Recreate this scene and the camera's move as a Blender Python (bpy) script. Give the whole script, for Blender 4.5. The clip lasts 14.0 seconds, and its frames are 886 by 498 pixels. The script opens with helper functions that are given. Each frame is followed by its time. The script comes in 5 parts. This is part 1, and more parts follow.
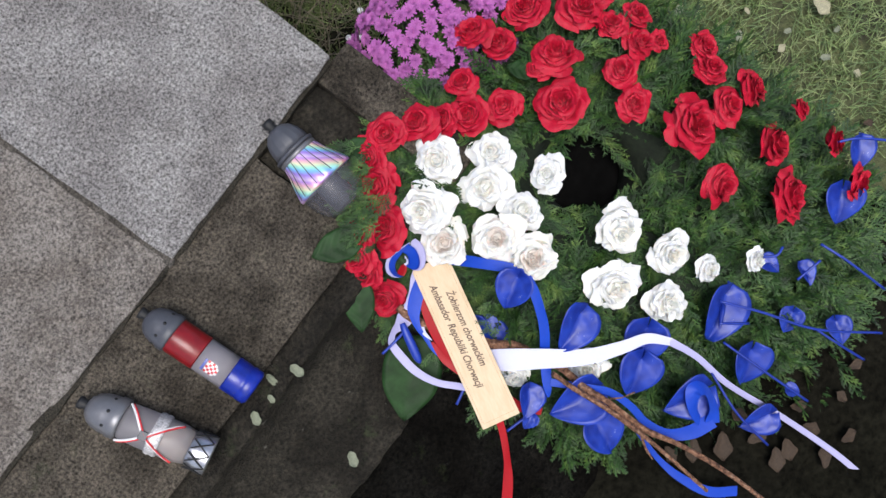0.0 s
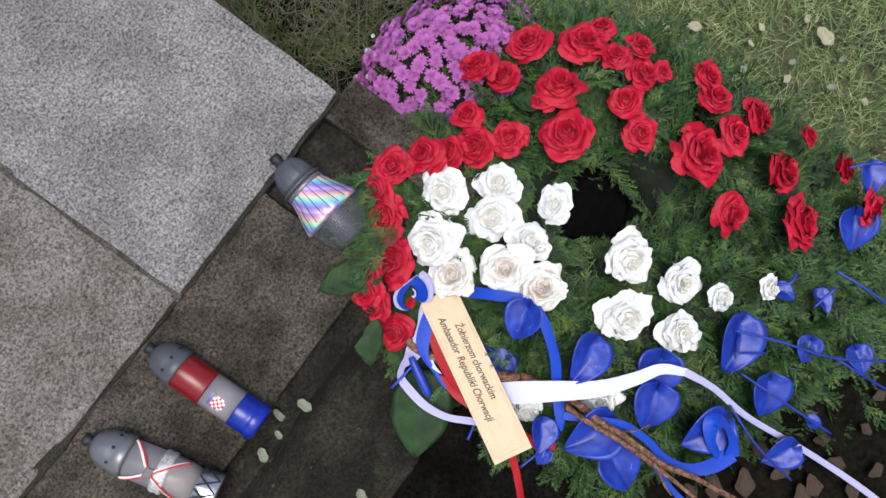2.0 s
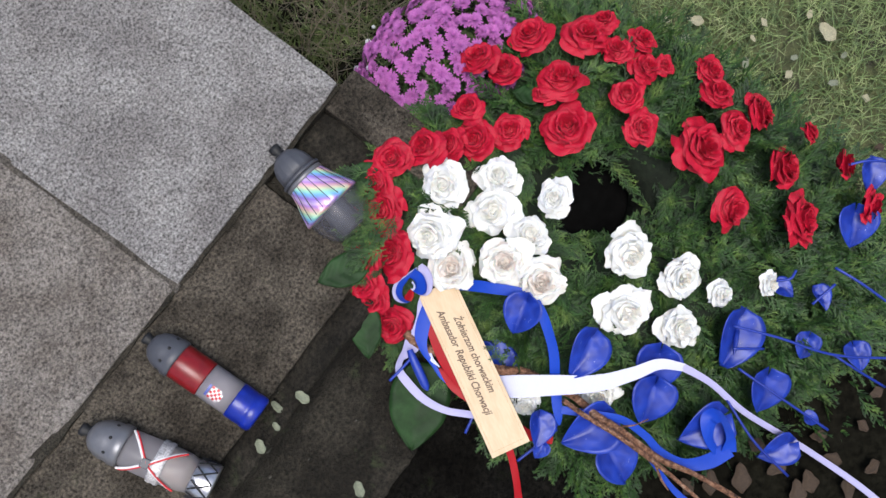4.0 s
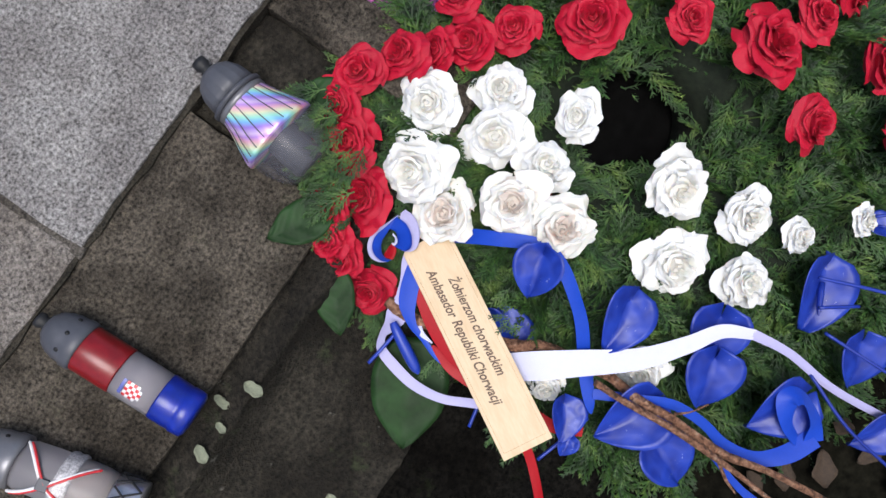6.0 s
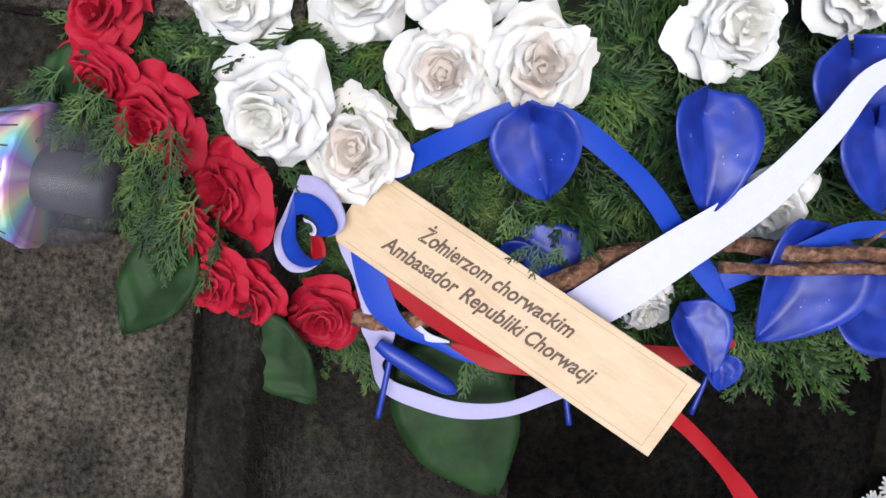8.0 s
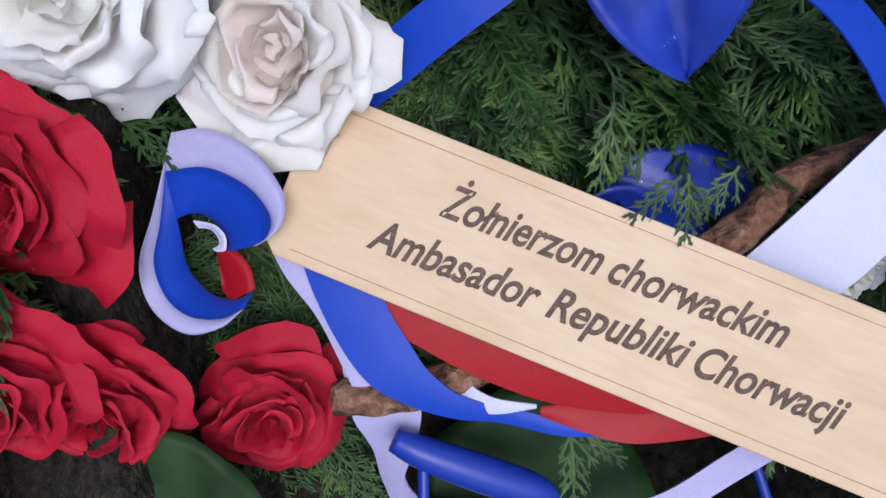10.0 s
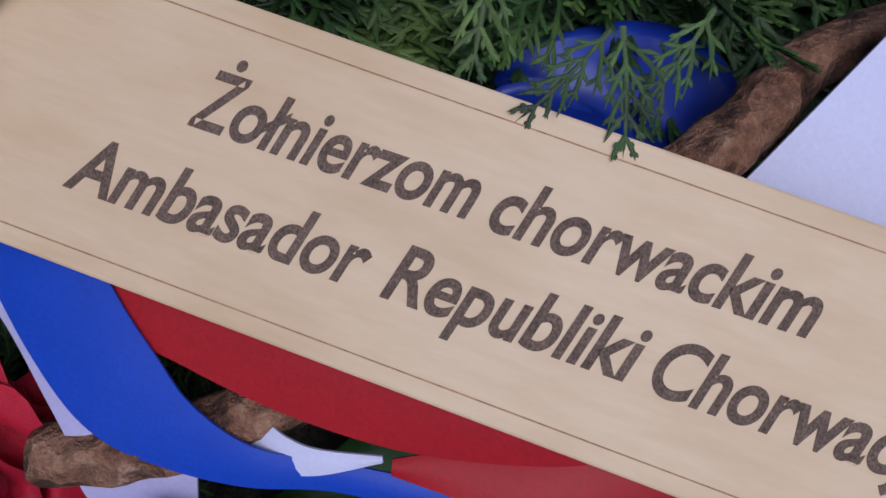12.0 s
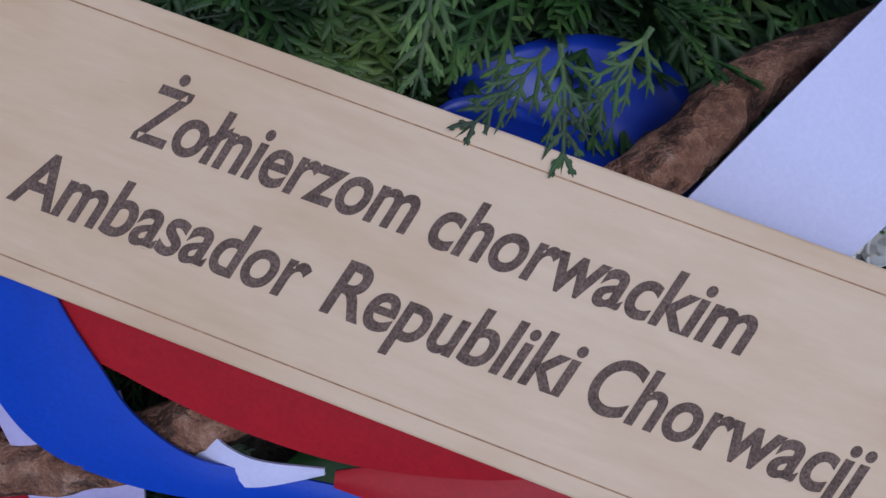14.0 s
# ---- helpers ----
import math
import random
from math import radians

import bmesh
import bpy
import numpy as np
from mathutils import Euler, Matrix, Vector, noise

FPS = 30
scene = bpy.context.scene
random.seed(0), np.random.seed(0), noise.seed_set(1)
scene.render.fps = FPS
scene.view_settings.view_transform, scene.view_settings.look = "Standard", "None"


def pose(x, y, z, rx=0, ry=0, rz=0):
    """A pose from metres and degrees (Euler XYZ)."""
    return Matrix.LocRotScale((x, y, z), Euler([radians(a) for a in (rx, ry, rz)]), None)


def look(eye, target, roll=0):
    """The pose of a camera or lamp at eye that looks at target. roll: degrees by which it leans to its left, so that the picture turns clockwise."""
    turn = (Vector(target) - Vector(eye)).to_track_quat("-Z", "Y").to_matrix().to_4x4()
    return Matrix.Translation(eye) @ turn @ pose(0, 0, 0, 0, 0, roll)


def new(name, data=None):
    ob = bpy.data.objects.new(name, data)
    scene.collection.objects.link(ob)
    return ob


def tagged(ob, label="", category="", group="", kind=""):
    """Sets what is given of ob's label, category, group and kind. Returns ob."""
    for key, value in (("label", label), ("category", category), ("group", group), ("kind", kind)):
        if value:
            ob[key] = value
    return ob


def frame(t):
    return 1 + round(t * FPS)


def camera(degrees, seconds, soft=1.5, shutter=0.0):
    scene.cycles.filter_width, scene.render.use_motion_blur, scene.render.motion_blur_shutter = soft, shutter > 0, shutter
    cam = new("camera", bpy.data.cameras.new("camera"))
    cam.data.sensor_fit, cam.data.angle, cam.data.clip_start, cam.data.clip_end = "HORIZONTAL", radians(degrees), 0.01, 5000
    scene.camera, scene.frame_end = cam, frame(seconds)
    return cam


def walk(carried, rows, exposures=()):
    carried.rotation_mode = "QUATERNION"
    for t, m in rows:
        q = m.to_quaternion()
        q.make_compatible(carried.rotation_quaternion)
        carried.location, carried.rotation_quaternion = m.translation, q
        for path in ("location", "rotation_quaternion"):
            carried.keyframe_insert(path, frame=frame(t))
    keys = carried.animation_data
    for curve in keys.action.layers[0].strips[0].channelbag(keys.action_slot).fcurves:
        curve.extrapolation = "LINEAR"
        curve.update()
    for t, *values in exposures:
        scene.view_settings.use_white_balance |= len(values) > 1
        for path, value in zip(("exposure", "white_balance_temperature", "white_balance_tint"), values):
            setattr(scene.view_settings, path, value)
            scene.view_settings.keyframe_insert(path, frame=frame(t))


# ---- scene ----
cam = camera(62.0, 14.0, 1.5, 0.0)
# The whole place leans with the slope that the monument is built into.
SLOPE = pose(0, 0, 0, 30)
# seconds, place on the slope, turns
PATH = [
    (0, -0.2573, -0.1671, 1.1105, 1.09, -9.63, -53.29),
    (0.5, -0.2598, -0.1873, 1.1134, 3.74, -5.21, -52.7),
    (1, -0.2669, -0.1958, 1.1106, 4.63, -6.57, -53.01),
    (1.5, -0.2704, -0.1943, 1.1079, 4.92, -8.33, -52.96),
    (2, -0.2729, -0.1964, 1.1052, 5.21, -8.3, -54.11),
    (4.3, -0.2743, -0.1933, 1.1014, 4.43, -8.61, -53.3),
    (4.5, -0.2716, -0.1975, 1.1028, 4.32, -8.69, -52.98),
    (5, -0.2612, -0.2028, 1.0601, 3.82, -9.36, -52.33),
    (5.5, -0.2323, -0.2281, 0.9507, 3.22, -8.76, -52.01),
    (6, -0.2227, -0.2547, 0.8409, 1.23, -6.59, -55.48),
    (6.5, -0.2061, -0.2772, 0.7502, -0.94, -5.83, -59.66),
    (7, -0.1767, -0.3063, 0.6739, -3.26, -8.19, -67.8),
    (7.5, -0.165, -0.3164, 0.6013, -1.78, -6.18, -77.76),
    (8, -0.1721, -0.3372, 0.507, -1.44, -3.34, -85.84),
    (8.2, -0.1681, -0.3363, 0.4721, -2.2, -3.6, -88.1),
    (10.3, -0.1973, -0.3082, 0.2163, 4.16, -11.55, -98.6),
    (10.5, -0.1956, -0.3195, 0.2052, 5.62, -10.61, -99.03),
    (11, -0.1993, -0.3341, 0.1655, 5.34, -9.99, -99.25),
    (11.5, -0.1996, -0.3571, 0.1361, 5.92, -10.73, -100.06),
    (12, -0.2201, -0.3663, 0.1369, 6.12, -10.59, -99.46),
    (12.5, -0.2263, -0.3817, 0.1392, 6.01, -10.6, -99.05),
    (13, -0.2284, -0.3747, 0.1375, 5.43, -10.6, -99.05),
    (13.5, -0.2234, -0.3692, 0.1376, 6.36, -11.03, -98.95),
    (14, -0.2188, -0.378, 0.1402, 5.9, -10.58, -99.05),
]
# seconds, stops, kelvin, tint
EXPOSURES = [(0, 0.03, 6450, 6), (7.0, 0.0, 6450, 7), (8.2, -0.1, 6350, 8), (10.3, -0.4, 5950, 13), (11.0, -0.54, 5950, 14), (12.0, -0.9, 5800, 14), (13.0, -1.04, 5600, 14), (13.5, -1.07, 5450, 14), (14.0, -1.06, 5350, 14)]
walk(cam, [(t, SLOPE @ pose(*row)) for t, *row in PATH], EXPOSURES)

# ---- light ----
world = bpy.data.worlds.new("world")
scene.world = world
world.use_nodes = True
wn = world.node_tree.nodes
sky = wn.new("ShaderNodeTexSky")
sky.sky_type, sky.sun_disc = "NISHITA", False
sky.sun_elevation, sky.sun_rotation = radians(58), radians(200)
sky.air_density, sky.dust_density = 1.0, 4.0
world.node_tree.links.new(sky.outputs[0], wn["Background"].inputs[0])
wn["Background"].inputs[1].default_value = 0.17
sun_data = bpy.data.lights.new("sun", "SUN")
sun_data.energy, sun_data.angle, sun_data.color = 2.0, radians(30), (0.98, 0.97, 1.0)
sun = new("sun", sun_data)
sun.matrix_world = look((-0.4, -1.2, 3.0), (0, 0, 0))


# ---- materials ----
def material(name, build):
    m = bpy.data.materials.new(name)
    m.use_nodes = True
    nt = m.node_tree
    build(nt, nt.nodes["Principled BSDF"])
    return m


def ramp(nt, fac, stops):
    r = nt.nodes.new("ShaderNodeValToRGB")
    el = r.color_ramp.elements
    while len(el) < len(stops):
        el.new(0.5)
    for e, (p, c) in zip(el, stops):
        e.position, e.color = p, (*c, 1)
    nt.links.new(fac, r.inputs[0])
    return r.outputs[0]


def coords(nt, scale=1.0, kind="Object"):
    c = nt.nodes.new("ShaderNodeTexCoord")
    mp = nt.nodes.new("ShaderNodeMapping")
    mp.inputs["Scale"].default_value = (scale,) * 3 if isinstance(scale, (int, float)) else scale
    nt.links.new(c.outputs[kind], mp.inputs[0])
    return mp.outputs[0]


def noise_tex(nt, vec, scale, detail=4, rough=0.6):
    n = nt.nodes.new("ShaderNodeTexNoise")
    n.inputs["Scale"].default_value, n.inputs["Detail"].default_value, n.inputs["Roughness"].default_value = scale, detail, rough
    nt.links.new(vec, n.inputs["Vector"])
    return n.outputs["Fac"]


def bump(nt, bsdf, height, strength, distance):
    b = nt.nodes.new("ShaderNodeBump")
    b.inputs["Strength"].default_value, b.inputs["Distance"].default_value = strength, distance
    nt.links.new(height, b.inputs["Height"])
    nt.links.new(b.outputs[0], bsdf.inputs["Normal"])


def mix(nt, fac, a, b, mode="MIX"):
    m = nt.nodes.new("ShaderNodeMix")
    m.data_type, m.blend_type = "RGBA", mode
    for sock, v in ((m.inputs[0], fac), (m.inputs[6], a), (m.inputs[7], b)):
        if isinstance(v, (int, float)):
            sock.default_value = v
        elif isinstance(v, tuple):
            sock.default_value = (*v, 1)
        else:
            nt.links.new(v, sock)
    return m.outputs[2]


def random_value(nt):
    return nt.nodes.new("ShaderNodeObjectInfo").outputs["Random"]


def island_value(nt):
    return nt.nodes.new("ShaderNodeNewGeometry").outputs["Random Per Island"]


def plain(name, color, rough=0.5, metal=0.0, spread=0.18, scale=60, relief=0.0, spec=0.5, sheen=0.0, through_light=0.0):
    """A surface of one main colour with fine and coarse variation."""
    def build(nt, b):
        v = coords(nt)
        a = noise_tex(nt, v, scale)
        c = noise_tex(nt, v, scale / 7, 3)
        lo, hi = tuple(x * (1 - spread) for x in color), tuple(min(1, x * (1 + spread)) for x in color)
        one = ramp(nt, a, [(0.3, lo), (0.7, hi)])
        two = ramp(nt, c, [(0.35, tuple(1 - spread for _ in color)), (0.65, (1, 1, 1))])
        nt.links.new(mix(nt, 0.7, one, two, "MULTIPLY"), b.inputs["Base Color"])
        b.inputs["Roughness"].default_value, b.inputs["Metallic"].default_value = rough, metal
        b.inputs["Specular IOR Level"].default_value = spec
        b.inputs["Sheen Weight"].default_value = sheen
        if relief:
            bump(nt, b, a, 0.6, relief)
        if through_light:
            b.inputs["Subsurface Weight"].default_value = through_light
            b.inputs["Subsurface Radius"].default_value = (0.004, 0.003, 0.002)
            b.inputs["Subsurface Scale"].default_value = 1.0
    return material(name, build)


def stone(name, low, high, stain, moss=0.0, grain=330.0, relief=0.0016, rough=0.85, bleach=0.0, pits=0.0):
    def build(nt, b):
        v = coords(nt, kind="Object")
        grit = noise_tex(nt, v, grain, 3, 0.7)
        vor = nt.nodes.new("ShaderNodeTexVoronoi")
        vor.inputs["Scale"].default_value = grain * 0.8
        nt.links.new(v, vor.inputs["Vector"])
        big = noise_tex(nt, v, 9, 5)
        mid = noise_tex(nt, v, 38, 5, 0.7)
        base = ramp(nt, grit, [(0.32, low), (0.68, high)])
        pale = ramp(nt, vor.outputs["Color"], [(0.0, (0.75,) * 3), (0.8, (1.0,) * 3), (1.0, (1.25, 1.24, 1.2))])
        base = mix(nt, 0.8, base, pale, "MULTIPLY")
        base = mix(nt, ramp(nt, big, [(0.42, (0,) * 3), (0.6, (1,) * 3)]), base, mix(nt, 0.75, base, stain, "MULTIPLY"))
        base = mix(nt, ramp(nt, mid, [(0.5, (0,) * 3), (0.75, (0.8,) * 3)]), base, mix(nt, 0.6, base, stain, "MULTIPLY"))
        if moss:
            patch = noise_tex(nt, v, 16, 6, 0.75)
            base = mix(nt, ramp(nt, patch, [(0.6, (0,) * 3), (0.72, (moss,) * 3)]), base, (0.05, 0.065, 0.03))
        if bleach:
            patch = noise_tex(nt, v, 27, 6, 0.8)
            base = mix(nt, ramp(nt, patch, [(0.64, (0,) * 3), (0.7, (bleach,) * 3)]), base, (0.32, 0.31, 0.28))
        if pits:
            hole = nt.nodes.new("ShaderNodeTexVoronoi")
            hole.inputs["Scale"].default_value = 85
            nt.links.new(v, hole.inputs["Vector"])
            few = noise_tex(nt, v, 30, 2)
            dot = ramp(nt, hole.outputs["Distance"], [(0.1, (pits,) * 3), (0.17, (0,) * 3)])
            base = mix(nt, mix(nt, 1.0, dot, ramp(nt, few, [(0.5, (0,) * 3), (0.56, (1,) * 3)]), "MULTIPLY"), base, mix(nt, 1.0, base, (0.22, 0.21, 0.2), "MULTIPLY"))
        nt.links.new(base, b.inputs["Base Color"])
        b.inputs["Roughness"].default_value = rough
        b.inputs["Specular IOR Level"].default_value = 0.25
        add = nt.nodes.new("ShaderNodeMath")
        add.operation = "ADD"
        nt.links.new(grit, add.inputs[0])
        nt.links.new(mid, add.inputs[1])
        bump(nt, b, add.outputs[0], 0.8, relief)
    return material(name, build)


SLAB_GREY = stone("pebbled_grey_concrete", (0.07, 0.067, 0.067), (0.5, 0.482, 0.478), (0.62, 0.6, 0.6), 0.0, 260.0, 0.007, 0.9, 0.0, 0.8)
SLAB_TAN = stone("pebbled_tan_concrete", (0.058, 0.052, 0.048), (0.38, 0.345, 0.318), (0.6, 0.57, 0.54), 0.0, 260.0, 0.007, 0.9, 0.0, 0.8)
PLINTH = stone("weathered_dark_concrete", (0.016, 0.0135, 0.0105), (0.175, 0.15, 0.12), (0.17, 0.157, 0.136), 0.35, 230.0, 0.008, 0.95, 0.12, 0.15)
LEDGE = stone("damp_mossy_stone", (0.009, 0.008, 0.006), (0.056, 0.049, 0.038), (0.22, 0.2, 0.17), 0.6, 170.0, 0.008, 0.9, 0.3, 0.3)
# Near-black stone: the shade under the wreath is put into its colour.
SHADED_BASE_STONE = stone("shade_black_stone", (0.002, 0.002, 0.002), (0.013, 0.012, 0.0105), (0.33, 0.31, 0.29), 0.2, 150.0, 0.005, 0.95, 0.05, 0.3)
SHADED_BASE_STONE.node_tree.nodes["Principled BSDF"].inputs["Specular IOR Level"].default_value = 0.04
JOINT_GRIT = stone("pale_joint_grit", (0.03, 0.027, 0.024), (0.2, 0.18, 0.16), (0.4, 0.38, 0.35), 0.2, 300.0, 0.006, 0.95)
JOINT_DIRT = stone("joint_debris", (0.008, 0.0075, 0.006), (0.075, 0.066, 0.052), (0.4, 0.38, 0.33), 0.6, 400.0, 0.003, 0.95)


def petal_material(name, deep, bright, tip, through_light=0.15, rough=0.55, glow=(0.005, 0.002, 0.0015)):
    def build(nt, b):
        v = coords(nt, 1.0, "Object")
        n = noise_tex(nt, v, 90, 4)
        base = ramp(nt, n, [(0.3, deep), (0.65, bright)])
        age = ramp(nt, island_value(nt), [(0.0, (0.85,) * 3), (1.0, (1.0,) * 3)])
        base = mix(nt, 0.6, base, age, "MULTIPLY")
        one = ramp(nt, random_value(nt), [(0.0, (0.8,) * 3), (0.5, (1.0,) * 3), (1.0, (1.0,) * 3)])
        base = mix(nt, 0.7, base, one, "MULTIPLY")
        wave = nt.nodes.new("ShaderNodeTexNoise")
        wave.inputs["Scale"].default_value, wave.inputs["Detail"].default_value = 240, 3
        nt.links.new(v, wave.inputs["Vector"])
        base = mix(nt, ramp(nt, noise_tex(nt, v, 42, 5, 0.7), [(0.6, (0,) * 3), (0.78, (0.55,) * 3)]), base, tip)
        nt.links.new(base, b.inputs["Base Color"])
        b.inputs["Roughness"].default_value = rough
        b.inputs["Subsurface Weight"].default_value = through_light
        b.inputs["Subsurface Radius"].default_value = glow
        b.inputs["Subsurface Scale"].default_value = 1.0
        b.inputs["Sheen Weight"].default_value = 0.03
        b.inputs["Specular IOR Level"].default_value = 0.3
        bump(nt, b, wave.outputs["Fac"], 0.35, 0.0012)
    return material(name, build)


RED_PETAL = petal_material("red_rose_petal", (0.3, 0.002, 0.016), (0.6, 0.007, 0.04), (0.24, 0.001, 0.009), 0.03, 0.42)
WHITE_PETAL = petal_material("white_rose_petal", (0.88, 0.87, 0.835), (0.94, 0.935, 0.92), (0.84, 0.79, 0.7), 0.7, 0.6, (0.012, 0.011, 0.009))
FADED_PETAL = petal_material("faded_white_petal", (0.84, 0.79, 0.72), (0.91, 0.885, 0.845), (0.72, 0.58, 0.48), 0.6, 0.6, (0.01, 0.008, 0.006))
CREAM_HEART = petal_material("cream_rose_heart", (0.86, 0.82, 0.73), (0.92, 0.9, 0.85), (0.78, 0.69, 0.56), 0.6, 0.6, (0.01, 0.008, 0.006))
FADED_HEART = petal_material("faded_rose_heart", (0.74, 0.61, 0.54), (0.84, 0.75, 0.68), (0.58, 0.42, 0.35), 0.5, 0.6, (0.01, 0.007, 0.006))
PURPLE_PETAL = petal_material("purple_daisy_petal", (0.3, 0.06, 0.28), (0.55, 0.18, 0.52), (0.78, 0.48, 0.76), 0.05)


def foliage_material(name, dark, light, pale, clump=34.0):
    def build(nt, b):
        v = coords(nt)
        r = ramp(nt, noise_tex(nt, v, clump, 3), [(0.32, dark), (0.52, light), (0.72, pale)])
        n = ramp(nt, island_value(nt), [(0.0, (0.42,) * 3), (0.7, (1.0,) * 3), (1.0, (1.25,) * 3)])
        nt.links.new(mix(nt, 0.85, r, n, "MULTIPLY"), b.inputs["Base Color"])
        b.inputs["Roughness"].default_value = 0.55
        b.inputs["Subsurface Weight"].default_value = 0.08
        b.inputs["Subsurface Radius"].default_value = (0.002, 0.003, 0.001)
        b.inputs["Subsurface Scale"].default_value = 1.0
        bump(nt, b, noise_tex(nt, v, 1400, 2), 0.6, 0.0004)
    return material(name, build)


CONIFER = foliage_material("conifer_scales", (0.006, 0.022, 0.005), (0.03, 0.085, 0.014), (0.115, 0.185, 0.036))
GRASS = foliage_material("grass_blades", (0.08, 0.13, 0.045), (0.185, 0.255, 0.09), (0.36, 0.4, 0.19))
BROAD_LEAF = plain("broad_leaf_green", (0.016, 0.046, 0.013), 0.5, 0, 0.45, 30, 0.0006, 0.15)
DARK_LEAF = plain("dark_bush_green", (0.075, 0.1, 0.03), 0.6, 0, 0.6, 14)
DRY_LEAF = plain("dry_pale_leaf", (0.36, 0.34, 0.23), 0.7, 0, 0.3, 70, 0.001)
BROWN_LEAF = plain("dry_brown_leaf", (0.05, 0.03, 0.017), 0.75, 0, 0.4, 60, 0.001)
GREY_LEAF = plain("pale_green_leaf", (0.22, 0.24, 0.17), 0.7, 0, 0.3, 60, 0.001)


def blue_wax_build(nt, b):
    v = coords(nt)
    n = noise_tex(nt, v, 1.6, 1)
    base = ramp(nt, n, [(0.3, (0.006, 0.02, 0.22)), (0.7, (0.014, 0.045, 0.38))])
    worn = noise_tex(nt, v, 3.2, 8, 0.75)
    base = mix(nt, ramp(nt, worn, [(0.665, (0,) * 3), (0.685, (1,) * 3)]), base, (0.7, 0.72, 0.8))
    nt.links.new(base, b.inputs["Base Color"])
    b.inputs["Roughness"].default_value = 0.4
    bump(nt, b, n, 0.15, 0.02)


BLUE_WAX = material("blue_painted_waxy_petal", blue_wax_build)
RIBBON_BLUE_SATIN = plain("blue_satin", (0.008, 0.052, 0.44), 0.45, 0, 0.08, 900, 0.0001, 0.25, 0.05)
RIBBON_WHITE_SATIN = plain("white_satin", (0.6, 0.61, 0.82), 0.55, 0, 0.04, 900, 0.0001, 0.3, 0.0)
# Lavender satin; on the white ribbon's tail this colour stands for shade.
RIBBON_LILAC_AND_SHADED = plain("lavender_and_shaded_white_satin", (0.44, 0.42, 0.68), 0.55, 0, 0.05, 900, 0.0001, 0.3, 0.0)
RIBBON_RED_SATIN = plain("red_satin", (0.35, 0.007, 0.014), 0.45, 0, 0.1, 900, 0.0001, 0.2, 0.0)
ENGRAVED = plain("burnt_engraving", (0.165, 0.115, 0.09), 0.85, 0, 0.5, 1500, 0.0002, 0.2)
SCORCH = plain("scorched_line", (0.4, 0.23, 0.12), 0.8, 0, 0.3, 500)
GREY_PLASTIC = plain("slate_grey_plastic", (0.07, 0.073, 0.09), 0.45, 0.0, 0.2, 40, 0.0003)
SILVER_PLASTIC = plain("silver_grey_plastic", (0.2, 0.2, 0.22), 0.36, 0.45, 0.15, 40, 0.0002)
BLACK_HOLE = plain("black_plastic", (0.01, 0.01, 0.012), 0.6)
RED_CUP = plain("red_tinted_plastic", (0.2, 0.007, 0.011), 0.28, 0, 0.25, 60, 0.0003)
BLUE_CUP = plain("blue_tinted_plastic", (0.006, 0.022, 0.3), 0.28, 0, 0.3, 60, 0.0003)
CHECK_RED = plain("check_red", (0.6, 0.03, 0.04), 0.4)
CHECK_WHITE = plain("check_white", (0.82, 0.8, 0.82), 0.4)
CROWN_BLUE = plain("crown_blue", (0.1, 0.12, 0.4), 0.4)
CANDLE = plain("cream_candle_wax", (0.74, 0.62, 0.48), 0.5, 0, 0.2, 30, 0, 0.5, 0, 0.3)
LACE = plain("glittering_white_lace", (0.62, 0.6, 0.62), 0.45, 0.2, 0.5, 500, 0.001)
SILVER_FOIL = plain("silver_foil", (0.5, 0.5, 0.55), 0.28, 0.8, 0.3, 80, 0.001)
BACKING_GREEN = plain("dark_green_backing", (0.012, 0.02, 0.009), 0.9, 0, 0.5, 120, 0.003)
SOIL = plain("dark_soil", (0.009, 0.0085, 0.006), 0.95, 0, 0.6, 90, 0.005, 0.04)
TWIG = plain("dry_grey_twig", (0.15, 0.125, 0.09), 0.8, 0, 0.4, 90, 0.001)
HOLE_SHADE = plain("hole_shade_black", (0.004, 0.004, 0.004), 1.0, 0, 0.3, 60, 0.001, 0.02)
INSERT = plain("grey_white_insert", (0.5, 0.47, 0.5), 0.6)
PEARL = plain("white_berry", (0.75, 0.76, 0.8), 0.4)


def bark_build(nt, b):
    v = coords(nt, 1.0, "Generated")
    v2 = coords(nt)
    plates = nt.nodes.new("ShaderNodeTexVoronoi")
    plates.inputs["Scale"].default_value = 150
    nt.links.new(v2, plates.inputs["Vector"])
    n = noise_tex(nt, v2, 110, 5, 0.7)
    base = ramp(nt, n, [(0.32, (0.035, 0.017, 0.01)), (0.48, (0.2, 0.09, 0.05)), (0.6, (0.31, 0.165, 0.1)), (0.74, (0.46, 0.33, 0.24))])
    base = mix(nt, 0.5, base, ramp(nt, plates.outputs["Distance"], [(0.0, (0.5,) * 3), (0.5, (1,) * 3)]), "MULTIPLY")
    nt.links.new(base, b.inputs["Base Color"])
    b.inputs["Roughness"].default_value = 0.8
    rise = nt.nodes.new("ShaderNodeMath")
    rise.operation = "ADD"
    nt.links.new(n, rise.inputs[0])
    nt.links.new(plates.outputs["Distance"], rise.inputs[1])
    bump(nt, b, rise.outputs[0], 1.0, 0.006)


BARK = material("peeling_pine_bark", bark_build)


